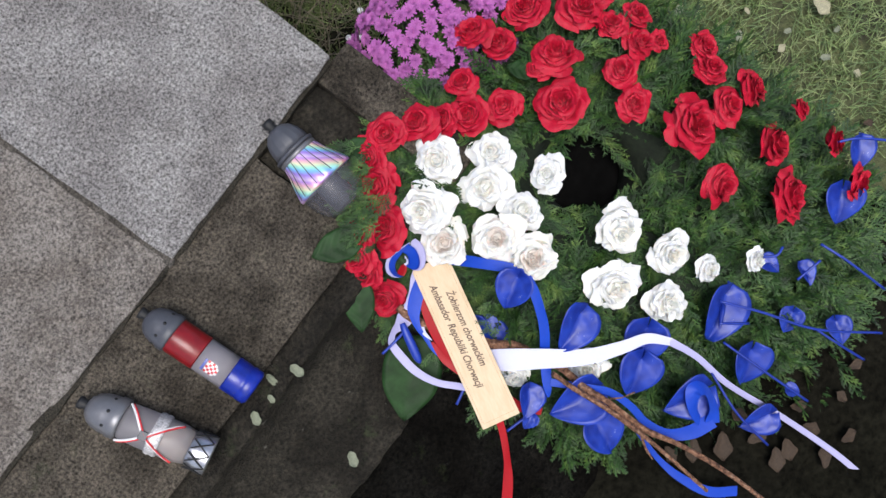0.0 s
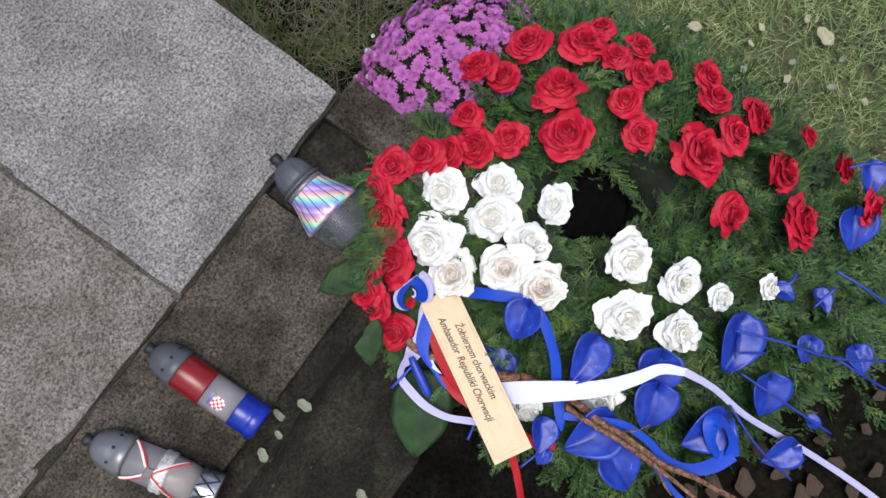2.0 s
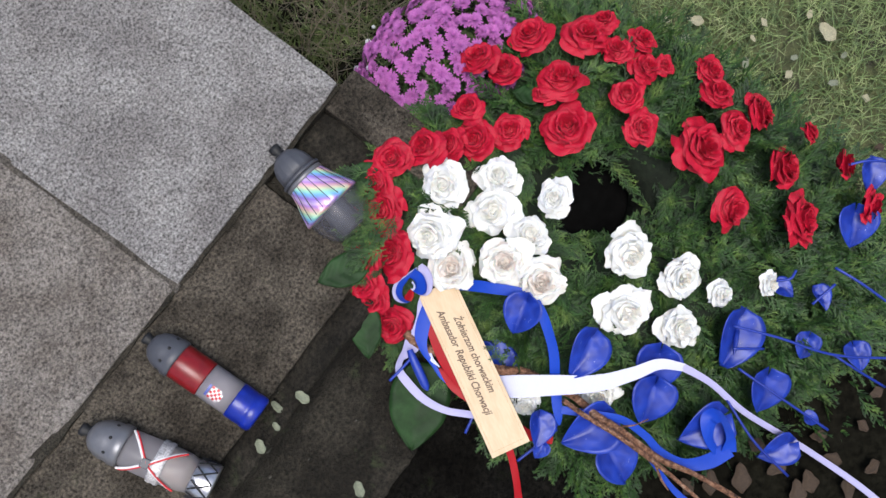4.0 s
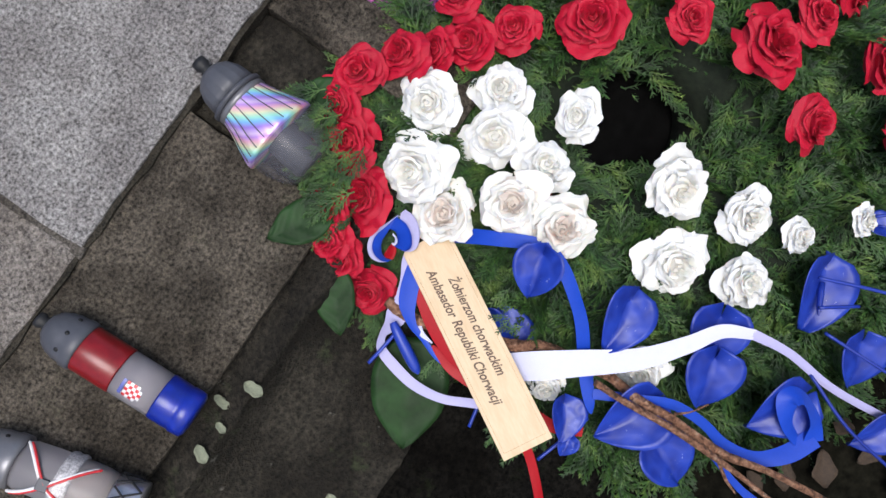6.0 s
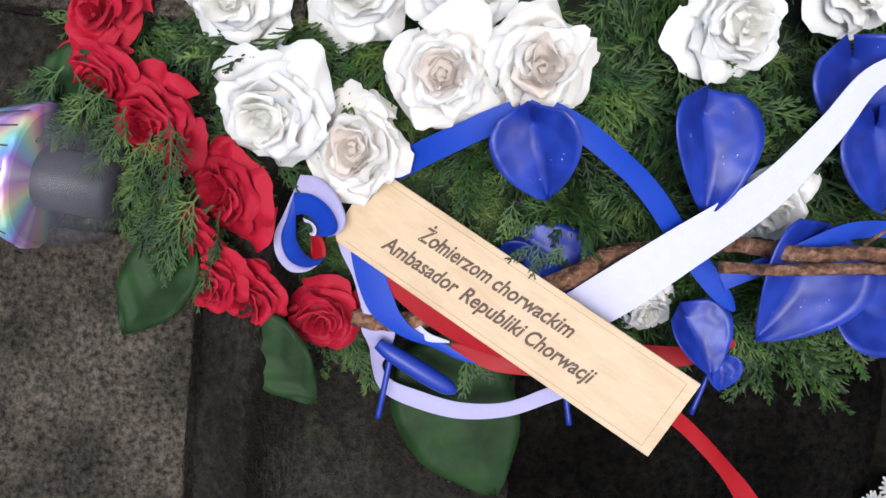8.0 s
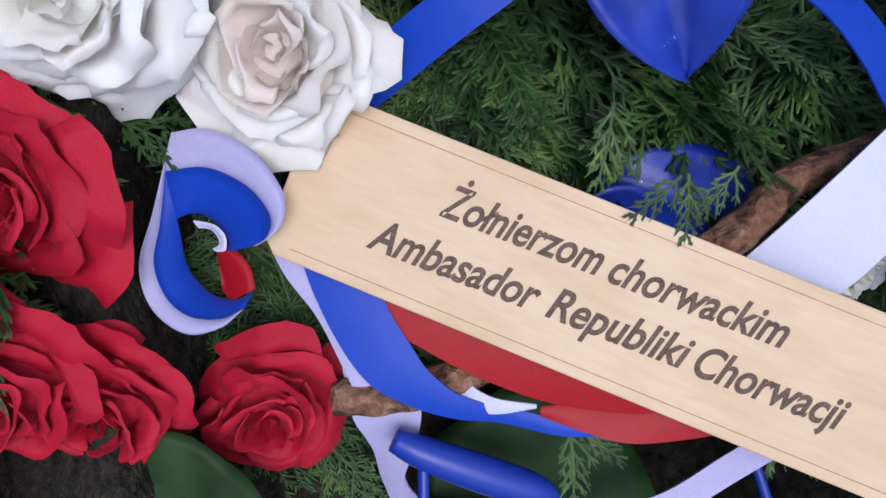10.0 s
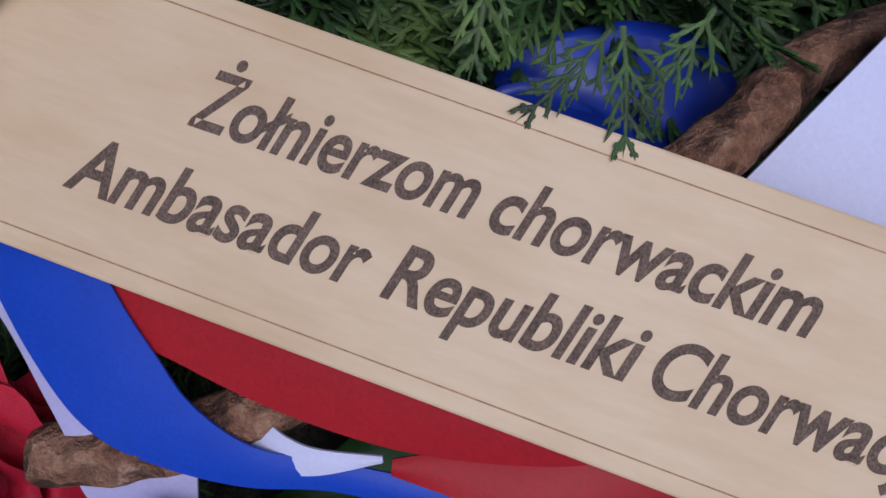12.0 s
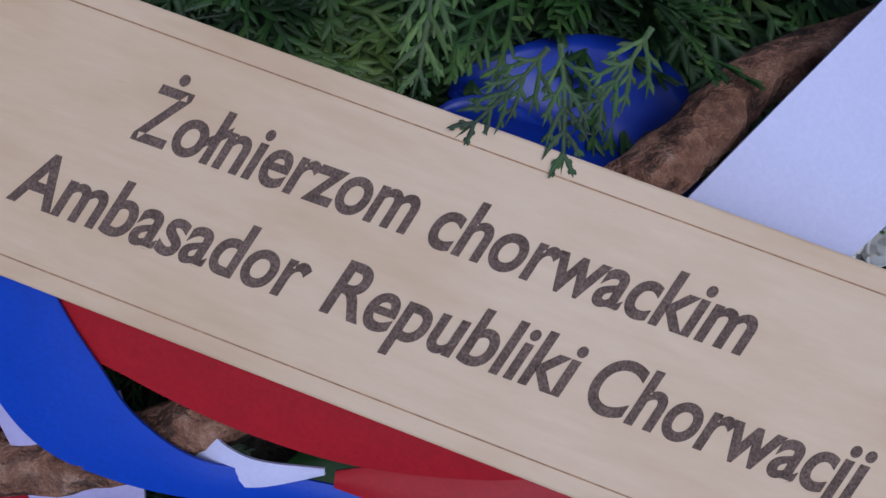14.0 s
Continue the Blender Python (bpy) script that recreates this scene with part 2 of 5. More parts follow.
def plywood_build(nt, b):
    v = coords(nt, (14, 90, 40))
    n = noise_tex(nt, v, 4, 6, 0.6)
    big = noise_tex(nt, coords(nt, (9, 26, 9)), 2.2, 4)
    base = ramp(nt, n, [(0.3, (0.61, 0.45, 0.285)), (0.5, (0.64, 0.48, 0.31)), (0.72, (0.665, 0.51, 0.34))])
    base = mix(nt, ramp(nt, big, [(0.45, (0,) * 3), (0.7, (0.75,) * 3)]), base, (0.54, 0.375, 0.215))
    fleck = noise_tex(nt, coords(nt, (60, 700, 100)), 3, 2)
    base = mix(nt, ramp(nt, fleck, [(0.68, (0,) * 3), (0.76, (0.35,) * 3)]), base, (0.5, 0.34, 0.2))
    nt.links.new(base, b.inputs["Base Color"])
    b.inputs["Roughness"].default_value = 0.5
    bump(nt, b, n, 0.25, 0.0003)


PLYWOOD = material("birch_plywood", plywood_build)


def glass(name, color, rough, alpha):
    def build(nt, b):
        b.inputs["Base Color"].default_value = (*color, 1)
        b.inputs["Roughness"].default_value = rough
        b.inputs["Transmission Weight"].default_value = alpha
        b.inputs["IOR"].default_value = 1.25
        bump(nt, b, noise_tex(nt, coords(nt), 60, 3), 0.3, 0.001)
    return material(name, build)


CLEAR_CUP = glass("scuffed_clear_plastic", (0.5, 0.48, 0.52), 0.3, 0.7)
SMOKE_GLASS = glass("smoky_glass", (0.16, 0.16, 0.19), 0.14, 0.0)
SMOKE_GLASS.node_tree.nodes["Principled BSDF"].inputs["Alpha"].default_value = 0.3


def foil_build(nt, b):
    c = nt.nodes.new("ShaderNodeTexCoord")
    sep = nt.nodes.new("ShaderNodeSeparateXYZ")
    nt.links.new(c.outputs["Object"], sep.inputs[0])
    ang = nt.nodes.new("ShaderNodeMath")
    ang.operation = "ARCTAN2"
    nt.links.new(sep.outputs[1], ang.inputs[0])
    nt.links.new(sep.outputs[0], ang.inputs[1])
    wob = nt.nodes.new("ShaderNodeMath")
    wob.operation = "MULTIPLY_ADD"
    nt.links.new(sep.outputs[2], wob.inputs[0])
    wob.inputs[1].default_value = 26.0
    nt.links.new(ang.outputs[0], wob.inputs[2])
    sc = nt.nodes.new("ShaderNodeMath")
    sc.operation = "MULTIPLY"
    nt.links.new(wob.outputs[0], sc.inputs[0])
    sc.inputs[1].default_value = 0.8
    fr = nt.nodes.new("ShaderNodeMath")
    fr.operation = "FRACT"
    nt.links.new(sc.outputs[0], fr.inputs[0])
    col = ramp(nt, fr.outputs[0], [(0.0, (0.8, 0.6, 0.9)), (0.18, (0.42, 0.22, 0.8)), (0.34, (0.25, 0.6, 0.95)), (0.48, (0.45, 0.92, 0.75)), (0.62, (0.95, 0.92, 0.6)), (0.78, (0.95, 0.5, 0.62)), (0.9, (0.6, 0.3, 0.8)), (1.0, (0.8, 0.6, 0.9))])
    nt.links.new(mix(nt, 0.04, col, (0.85, 0.85, 0.9)), b.inputs["Base Color"])
    b.inputs["Metallic"].default_value, b.inputs["Roughness"].default_value = 0.5, 0.34


RAINBOW_FOIL = material("holographic_foil", foil_build)


def ground_build(nt, b):
    v = coords(nt)
    n = noise_tex(nt, v, 7, 6, 0.7)
    f = noise_tex(nt, v, 120, 4, 0.7)
    base = ramp(nt, n, [(0.35, (0.06, 0.055, 0.035)), (0.5, (0.11, 0.125, 0.05)), (0.7, (0.15, 0.17, 0.07))])
    base = mix(nt, 0.8, base, ramp(nt, f, [(0.3, (0.45,) * 3), (0.7, (1.0,) * 3)]), "MULTIPLY")
    nt.links.new(base, b.inputs["Base Color"])
    b.inputs["Roughness"].default_value = 0.95
    bump(nt, b, f, 0.8, 0.012)


GROUND = material("grassy_soil", ground_build)


# ---- building helpers ----
def empty(name, m):
    ob = new(name)
    ob.matrix_world = SLOPE @ m
    return ob


def mesh_of(name, verts, faces, mat, smooth=True):
    me = bpy.data.meshes.new(name)
    me.from_pydata([tuple(map(float, v)) for v in verts], [], faces)
    me.materials.append(mat)
    if smooth:
        me.polygons.foreach_set("use_smooth", [True] * len(me.polygons))
    me.update()
    return me


def part(name, data, parent, label="", m=None):
    """One mesh object under a thing or a part, in its parent's space."""
    ob = new(name, data)
    ob.parent = parent
    ob.matrix_basis = m if m is not None else Matrix()
    return tagged(ob, label) if label else ob


def thing(name, data, m, label, category, group="", kind=""):
    ob = new(name, data)
    ob.matrix_world = SLOPE @ m
    return tagged(ob, label, category, group, kind)


def box_mesh(name, lo, hi, mat, bevel=0.004, cuts=0, rough=0.0, seed=0):
    bm = bmesh.new()
    bmesh.ops.create_cube(bm, size=1.0)
    for v in bm.verts:
        v.co = Vector([lo[i] + (v.co[i] + 0.5) * (hi[i] - lo[i]) for i in range(3)])
    if cuts:
        bmesh.ops.subdivide_edges(bm, edges=bm.edges[:], cuts=cuts, use_grid_fill=True)
    if bevel:
        sharp = [e for e in bm.edges if len(e.link_faces) == 2 and e.calc_face_angle() > 0.5]
        bmesh.ops.bevel(bm, geom=sharp, offset=bevel, segments=2, affect="EDGES", profile=0.6)
    if rough:
        for v in bm.verts:
            v.co += noise.noise_vector(v.co * 23 + Vector((seed, 0, 0))) * rough + noise.noise_vector(v.co * 70 + Vector((seed, 5, 0))) * rough * 0.5
    me = bpy.data.meshes.new(name)
    bm.to_mesh(me)
    bm.free()
    me.materials.append(mat)
    return me


def lathe(name, profile, mat, steps=32, ribs=0, rib_depth=0.0):
    """A closed turned body round z from (radius, height) pairs."""
    verts, faces = [], []
    for r, z in profile:
        for k in range(steps):
            a = 2 * math.pi * k / steps
            q = r * (1 + (rib_depth * abs(math.sin(a * ribs / 2)) if ribs else 0))
            verts.append((q * math.cos(a), q * math.sin(a), z))
    for i in range(len(profile) - 1):
        for k in range(steps):
            a, b = i * steps + k, i * steps + (k + 1) % steps
            faces.append((a, b, b + steps, a + steps))
    if profile[0][0] > 1e-5:
        faces.append(tuple(reversed(range(steps))))
    if profile[-1][0] > 1e-5:
        faces.append(tuple(range((len(profile) - 1) * steps, len(profile) * steps)))
    return mesh_of(name, verts, faces, mat)


def smooth_line(points, per=8):
    """A rounded way through rows of numbers."""
    p = np.array(points, float)
    p = np.vstack([2 * p[0] - p[1], p, 2 * p[-1] - p[-2]])
    out = []
    for i in range(1, len(p) - 2):
        for s in np.arange(per) / per:
            a, b, c, d = p[i - 1 : i + 3]
            out.append(0.5 * (2 * b + (c - a) * s + (2 * a - 5 * b + 4 * c - d) * s * s + (3 * b - a - 3 * c + d) * s**3))
    out.append(p[-2])
    return np.array(out)


def ribbon_mesh(name, rows, mat, thick=0.0004):
    """A band along rows of x, y, z, width and turn about its own line."""
    c = smooth_line(rows, 8)
    verts, faces = [], []
    for i, row in enumerate(c):
        t = Vector(c[min(i + 1, len(c) - 1)][:3] - c[max(i - 1, 0)][:3]).normalized()
        side = t.cross(Vector((0, 0, 1)))
        side = side.normalized() if side.length > 1e-4 else Vector((1, 0, 0))
        side = (Matrix.Rotation(radians(row[4]), 3, t) @ side).normalized()
        up = side.cross(t).normalized()
        o, w = Vector(row[:3]), row[3] / 2
        for k in (-1, -0.5, 0, 0.5, 1):
            verts.append(o + side * w * k + up * (thick + 0.0005 * (1 - k * k)))
        for k in (1, 0.5, 0, -0.5, -1):
            verts.append(o + side * w * k - up * (thick - 0.0005 * (1 - k * k)))
        verts += [verts[-10], verts[-1], verts[-6], verts[-5]]
    n = 14
    for i in range(len(c) - 1):
        q = i * n
        for k in (0, 1, 2, 3, 5, 6, 7, 8, 10, 12):
            faces.append((q + k, q + k + 1, q + k + 1 + n, q + k + n))
    return mesh_of(name, verts, faces, mat)


def tube_mesh(name, rows, mat, sides=9, lump=0.0):
    """A round stem along rows of x, y, z and radius."""
    c = smooth_line(rows, 7)
    verts, faces = [], []
    up = Vector((0.1, 0.05, 1)).normalized()
    for i, row in enumerate(c):
        t = Vector(c[min(i + 1, len(c) - 1)][:3] - c[max(i - 1, 0)][:3]).normalized()
        side = t.cross(up).normalized()
        n = side.cross(t).normalized()
        for k in range(sides):
            a = 2 * math.pi * k / sides
            q = row[3] * (1 + lump * noise.noise(Vector(row[:3]) * 160 + Vector((k * 0.9, 0, 0))))
            verts.append(Vector(row[:3]) + (side * math.cos(a) + n * math.sin(a)) * q)
    for i in range(len(c) - 1):
        for k in range(sides):
            a, b = i * sides + k, i * sides + (k + 1) % sides
            faces.append((a, b, b + sides, a + sides))
    faces += [tuple(reversed(range(sides))), tuple(range(len(verts) - sides, len(verts)))]
    return mesh_of(name, verts, faces, mat)


def sheet_mesh(name, f, nu, nv, mat, thick=0.0006):
    """A thin curved leaf or petal from a function of u in -1..1 and v in 0..1, closed with a second side."""
    top, faces = [], []
    for j in range(nv + 1):
        for i in range(nu + 1):
            top.append(Vector(f(-1 + 2 * i / nu, j / nv)))
    n = len(top)
    low = [p - Vector((0, 0, thick)) for p in top]
    for j in range(nv):
        for i in range(nu):
            a = j * (nu + 1) + i
            faces.append((a, a + 1, a + nu + 2, a + nu + 1))
            faces.append((n + a, n + a + nu + 1, n + a + nu + 2, n + a + 1))
    rim = [i for i in range(nu + 1)] + [j * (nu + 1) + nu for j in range(1, nv + 1)] + [nv * (nu + 1) + i for i in range(nu - 1, -1, -1)] + [j * (nu + 1) for j in range(nv - 1, 0, -1)]
    for a, b in zip(rim, rim[1:] + rim[:1]):
        faces.append((b, a, n + a, n + b))
    return mesh_of(name, top + low, faces, mat)


# ---- places of the smaller things ----
RED_ROSES_UPPER = [
    (0.249, -0.189, 0.018, 0.034),
    (0.304, -0.257, 0.018, 0.039),
    (0.343, -0.265, 0.018, 0.024),
    (0.319, -0.309, 0.018, 0.026),
    (0.358, -0.331, 0.018, 0.024),
    (0.325, -0.364, 0.018, 0.028),
    (0.347, -0.385, 0.018, 0.017),
    (0.166, -0.144, 0.018, 0.029),
    (0.177, -0.186, 0.018, 0.028),
    (0.223, -0.266, 0.018, 0.037),
    (0.093, -0.177, 0.018, 0.025),
    (0.104, -0.249, 0.018, 0.028),
    (0.166, -0.321, 0.018, 0.041),
    (0.271, -0.363, 0.018, 0.028),
    (0.24, -0.412, 0.018, 0.029),
    (0.389, -0.452, 0.018, 0.028),
    (0.367, -0.48, 0.018, 0.031),
    (0.388, -0.557, 0.018, 0.034),
    (0.341, -0.541, 0.018, 0.03),
]
RED_ROSES_LOWER = [
    (0.281, -0.515, 0.012, 0.048),
    (0.345, -0.643, 0.012, 0.036),
    (0.232, -0.609, 0.012, 0.034),
    (0.289, -0.716, 0.012, 0.045),
    (0.42, -0.648, 0.012, 0.019),
    (0.415, -0.727, 0.012, 0.026),
    (0.385, -0.804, 0.012, 0.031),
    (0.005, -0.161, 0.012, 0.031),
    (0.032, -0.19, 0.012, 0.026),
    (0.063, -0.216, 0.012, 0.032),
    (-0.042, -0.133, 0.01, 0.031),
    (-0.082, -0.134, 0.006, 0.029),
    (-0.112, -0.168, 0.006, 0.034),
    (-0.15, -0.14, 0.0, 0.018),
    (-0.187, -0.195, 0.0, 0.027),
    (-0.152, -0.219, -0.002, 0.034),
    (-0.214, -0.211, -0.004, 0.027),
    (-0.224, -0.236, -0.014, 0.028),
    (-0.236, -0.284, -0.038, 0.031),
    (0.186, -0.257, 0.012, 0.018),
]
WHITE_ROSES = [
    (-0.022, -0.217, 0.016, 0.037),
    (0.038, -0.277, 0.016, 0.033),
    (-0.009, -0.299, 0.016, 0.037),
    (-0.096, -0.247, 0.016, 0.04),
    (0.065, -0.367, 0.016, 0.027),
    (-0.006, -0.367, 0.016, 0.031),
    (-0.065, -0.357, 0.03, 0.034),
    (-0.117, -0.305, 0.0, 0.0345),
    (-0.058, -0.418, 0.034, 0.036),
    (0.073, -0.516, 0.002, 0.043),
    (-0.005, -0.567, -0.006, 0.041),
    (0.096, -0.611, -0.006, 0.037),
    (0.113, -0.679, -0.006, 0.024),
    (0.028, -0.655, -0.01, 0.037),
    (0.168, -0.727, 0.016, 0.022),
    (-0.134, -0.604, -0.006, 0.03),
    (-0.215, -0.525, -0.03, 0.022),
]
ANTHURIUMS = [
    (-0.12, -0.425, 0.03, -160, 0.028),
    (-0.109, -0.54, 0.022, 190, 0.034),
    (-0.059, -0.654, 0.002, 205, 0.035),
    (-0.104, -0.678, -0.003, 205, 0.035),
    (-0.196, -0.614, 0.003, 157, 0.039),
    (-0.209, -0.693, -0.009, -113, 0.033),
    (0.062, -0.741, -0.01, -158, 0.042),
    (0.024, -0.833, -0.013, -147, 0.034),
    (0.128, -0.848, -0.01, -157, 0.02),
    (0.21, -0.828, -0.01, -114, 0.019),
    (0.343, -0.81, -0.01, -141, 0.032),
    (0.438, -0.786, -0.01, -138, 0.025),
    (0.17, -0.935, -0.01, -129, 0.021),
    (-0.039, -0.898, -0.013, 154, 0.028),
    (-0.239, -0.56, -0.014, -150, 0.024),
    (0.184, -0.767, -0.01, -86, 0.017),
    (0.04, -0.924, -0.013, -83, 0.012),
    (-0.085, -0.77, -0.004, 157, 0.038),
    (-0.18, -0.444, -0.026, 57, 0.026),
    (-0.192, -0.432, -0.036, -98, 0.02),
    (-0.262, -0.582, -0.024, -170, 0.013),
]
RIBBON_BLUE = [
    (-0.136, -0.318, -0.03, 0.018, 0),
    (-0.124, -0.338, -0.014, 0.018, 0),
    (-0.109, -0.367, 0.008, 0.017, 10),
    (-0.088, -0.413, 0.026, 0.016, 10),
    (-0.095, -0.445, 0.03, 0.016, 0),
    (-0.118, -0.482, 0.025, 0.016, -10),
    (-0.136, -0.505, 0.018, 0.016, 0),
    (-0.158, -0.527, 0.006, 0.016, 0),
    (-0.185, -0.552, 0.0, 0.016, 5),
    (-0.203, -0.57, -0.004, 0.012, 10),
    (-0.212, -0.58, -0.008, 0.003, 10),
]
RIBBON_BLUE_LOWER = [
    (-0.192, -0.566, 0.0, 0.012, 0),
    (-0.17, -0.606, 0.014, 0.012, 10),
    (-0.15, -0.648, 0.014, 0.012, 10),
    (-0.147, -0.695, 0.006, 0.012, 0),
    (-0.153, -0.735, 0.0, 0.014, 0),
    (-0.146, -0.775, 0.002, 0.017, -10),
    (-0.12, -0.804, 0.006, 0.022, -20),
    (-0.085, -0.821, 0.008, 0.024, -20),
]
RIBBON_BLUE_PUFF = [
    (-0.089, -0.824, 0.006, 0.026, 0),
    (-0.068, -0.806, 0.014, 0.024, 30),
    (-0.055, -0.775, 0.02, 0.024, 45),
    (-0.068, -0.762, 0.018, 0.026, 20),
    (-0.092, -0.785, 0.008, 0.02, -20),
    (-0.101, -0.816, 0.002, 0.014, -20),
]
RIBBON_WHITE = [
    (-0.232, -0.455, -0.02, 0.03, 0),
    (-0.206, -0.485, 0.006, 0.034, 0),
    (-0.174, -0.525, 0.016, 0.031, 0),
    (-0.13, -0.58, 0.024, 0.025, 0),
    (-0.085, -0.617, 0.03, 0.02, 0),
    (-0.05, -0.641, 0.034, 0.017, 10),
    (-0.031, -0.676, 0.034, 0.013, 25),
]
# End of the white ribbon past its twist, shade painted in as lavender.
RIBBON_WHITE_TAIL = [
    (-0.034, -0.668, 0.034, 0.013, 22),
    (-0.03, -0.682, 0.033, 0.0125, 26),
    (-0.022, -0.734, 0.022, 0.011, 38),
    (-0.022, -0.815, 0.004, 0.011, 42),
    (-0.004, -0.945, -0.02, 0.011, 40),
    (0.008, -1.094, -0.045, 0.011, 30),
    (0.004, -1.235, -0.07, 0.011, 20),
]
RIBBON_BLUE_END = [
    (-0.168, -0.74, -0.03, 0.008, 30),
    (-0.175, -0.775, -0.045, 0.008, 30),
    (-0.184, -0.815, -0.05, 0.01, 20),
    (-0.187, -0.86, -0.05, 0.014, 0),
    (-0.1775, -0.9192, -0.05, 0.017, 0),
    (-0.1467, -0.9667, -0.055, 0.017, 0),
]
RIBBON_RED_REAR = [
    (-0.25, -0.5, -0.034, 0.014, 0),
    (-0.252, -0.535, -0.036, 0.015, 0),
    (-0.25, -0.562, -0.036, 0.015, 0),
    (-0.236, -0.595, -0.038, 0.012, 0),
]
# Ribbons and bow tied to the plaque, in the plaque's own space.
RIBBON_LAVENDER = [
    (0.052, -0.028, -0.015, 0.026, 0),
    (0.0625, -0.045, -0.018, 0.026, 0),
    (0.0688, -0.0575, -0.024, 0.018, 10),
    (0.0745, -0.071, -0.028, 0.011, 30),
    (0.0892, -0.0802, -0.03, 0.0125, 10),
    (0.1132, -0.0754, -0.03, 0.0135, 0),
    (0.1443, -0.0634, -0.03, 0.0124, 0),
    (0.1721, -0.0415, -0.028, 0.0105, 0),
    (0.1904, -0.0151, -0.026, 0.0107, 0),
    (0.203, 0.006, -0.022, 0.0107, 0),
    (0.214, 0.026, -0.02, 0.0107, 0),
]
RIBBON_BLUE_STRAP = [
    (0.017, 0.012, -0.0062, 0.022, 0),
    (0.0279, -0.0016, -0.0062, 0.022, 0),
    (0.0431, -0.0158, -0.0068, 0.0218, 0),
    (0.0572, -0.0252, -0.0072, 0.0205, 0),
    (0.0705, -0.0295, -0.008, 0.0145, 5),
    (0.086, -0.0305, -0.0095, 0.009, 10),
    (0.1025, -0.0272, -0.0125, 0.0065, 10),
    (0.1262, -0.023, -0.0145, 0.0064, 0),
    (0.15, -0.012, -0.0165, 0.006, 0),
]
RIBBON_RED = [
    (0.0215, 0.018, -0.0085, 0.022, 0),
    (0.044, -0.0007, -0.0085, 0.0215, 0),
    (0.0675, -0.0058, -0.009, 0.02, 0),
    (0.0909, -0.0078, -0.009, 0.02, 5),
    (0.1157, -0.0072, -0.0095, 0.0185, 10),
    (0.1416, -0.0035, -0.0105, 0.012, 10),
    (0.158, 0.004, -0.0115, 0.01, 0),
]
RIBBON_RED_FOLD = [
    (0.1137, -0.0209, -0.0125, 0.0035, 0),
    (0.129, -0.0168, -0.0125, 0.0105, -8),
    (0.1447, -0.0129, -0.0125, 0.0138, -8),
    (0.1615, -0.0055, -0.0135, 0.013, 0),
    (0.178, 0.004, -0.0145, 0.012, 0),
]
RIBBON_WHITE_TIP = [
    (0.082, -0.025, -0.0135, 0.009, 0),
    (0.09, -0.0262, -0.0115, 0.0078, 4),
    (0.0985, -0.025, -0.0105, 0.0058, 8),
    (0.1114, -0.0193, -0.0098, 0.0014, 8),
]
RIBBON_LILAC_EDGE = [
    (-0.001, 0.006, -0.0085, 0.0088, 0),
    (0.0115, -0.006, -0.0085, 0.0085, 0),
    (0.028, -0.0165, -0.009, 0.0075, 0),
    (0.0435, -0.0301, -0.0095, 0.007, 0),
    (0.054, -0.04, -0.0105, 0.007, 0),
]
# Each line of the bow runs along one seam of its three-coloured band.
BOW_UPPER = (
    [(-0.0423, 0.0228, 0.004), (-0.0294, 0.0287, 0.008), (-0.0119, 0.0281, 0.012), (0.002, 0.0208, 0.014), (0.0073, 0.0133, 0.014), (0.0061, 0.005, 0.012), (0.0005, -0.0018, 0.006)],
    [(-0.0398, 0.0096, 0.003), (-0.0266, 0.0161, 0.006), (-0.0125, 0.0166, 0.009), (-0.0022, 0.0133, 0.011), (0.0032, 0.0083, 0.011), (0.003, 0.0019, 0.009), (-0.0013, -0.0029, 0.005)],
    [(-0.0308, -0.0046, 0.001), (-0.0273, -0.0013, 0.001), (-0.0231, 0.0002, 0.001), (-0.018, -0.0007, 0.001), (-0.0121, -0.004, 0.001), (-0.0099, -0.0059, 0.002), (-0.0102, -0.0088, 0.001)],
)
BOW_LOWER = (
    [(-0.0423, 0.0228, 0.004), (-0.0376, -0.0045, 0.006), (-0.0346, -0.0232, 0.008), (-0.0248, -0.0352, 0.009), (-0.0109, -0.0388, 0.009), (-0.0011, -0.0332, 0.007), (0.0027, -0.0259, 0.003)],
    [(-0.0398, 0.0096, 0.003), (-0.0346, -0.0078, 0.004), (-0.0309, -0.021, 0.006), (-0.0227, -0.0304, 0.006), (-0.0125, -0.0335, 0.006), (-0.0024, -0.0304, 0.004), (0.0031, -0.0242, 0.001)],
    [(-0.0308, -0.0046, 0.001), (-0.0276, -0.0109, -0.001), (-0.0234, -0.0188, -0.003), (-0.0166, -0.0239, -0.004), (-0.009, -0.0258, -0.004), (-0.0021, -0.0237, -0.004), (0.003, -0.0182, -0.003)],
)
BOW_RED = (
    [(-0.0149, -0.0089, -0.003), (-0.0091, -0.0077, -0.003), (-0.0021, -0.0108, -0.003), (0.0032, -0.0175, -0.003)],
    [(-0.0146, -0.0159, -0.01), (-0.0121, -0.0199, -0.01), (-0.0096, -0.0238, -0.009), (-0.0041, -0.0255, -0.005)],
)
BOW_CURL = (
    [(-0.0249, -0.0027, 0.002), (-0.0165, -0.001, 0.005), (-0.0114, -0.0031, 0.005), (-0.0098, -0.0077, 0.004), (-0.0123, -0.0096, 0.003)],
    [(-0.0223, -0.0047, 0.001), (-0.0183, -0.0036, 0.001), (-0.0148, -0.0053, 0.001), (-0.0136, -0.0075, 0.001), (-0.0151, -0.0095, 0.001)],
)
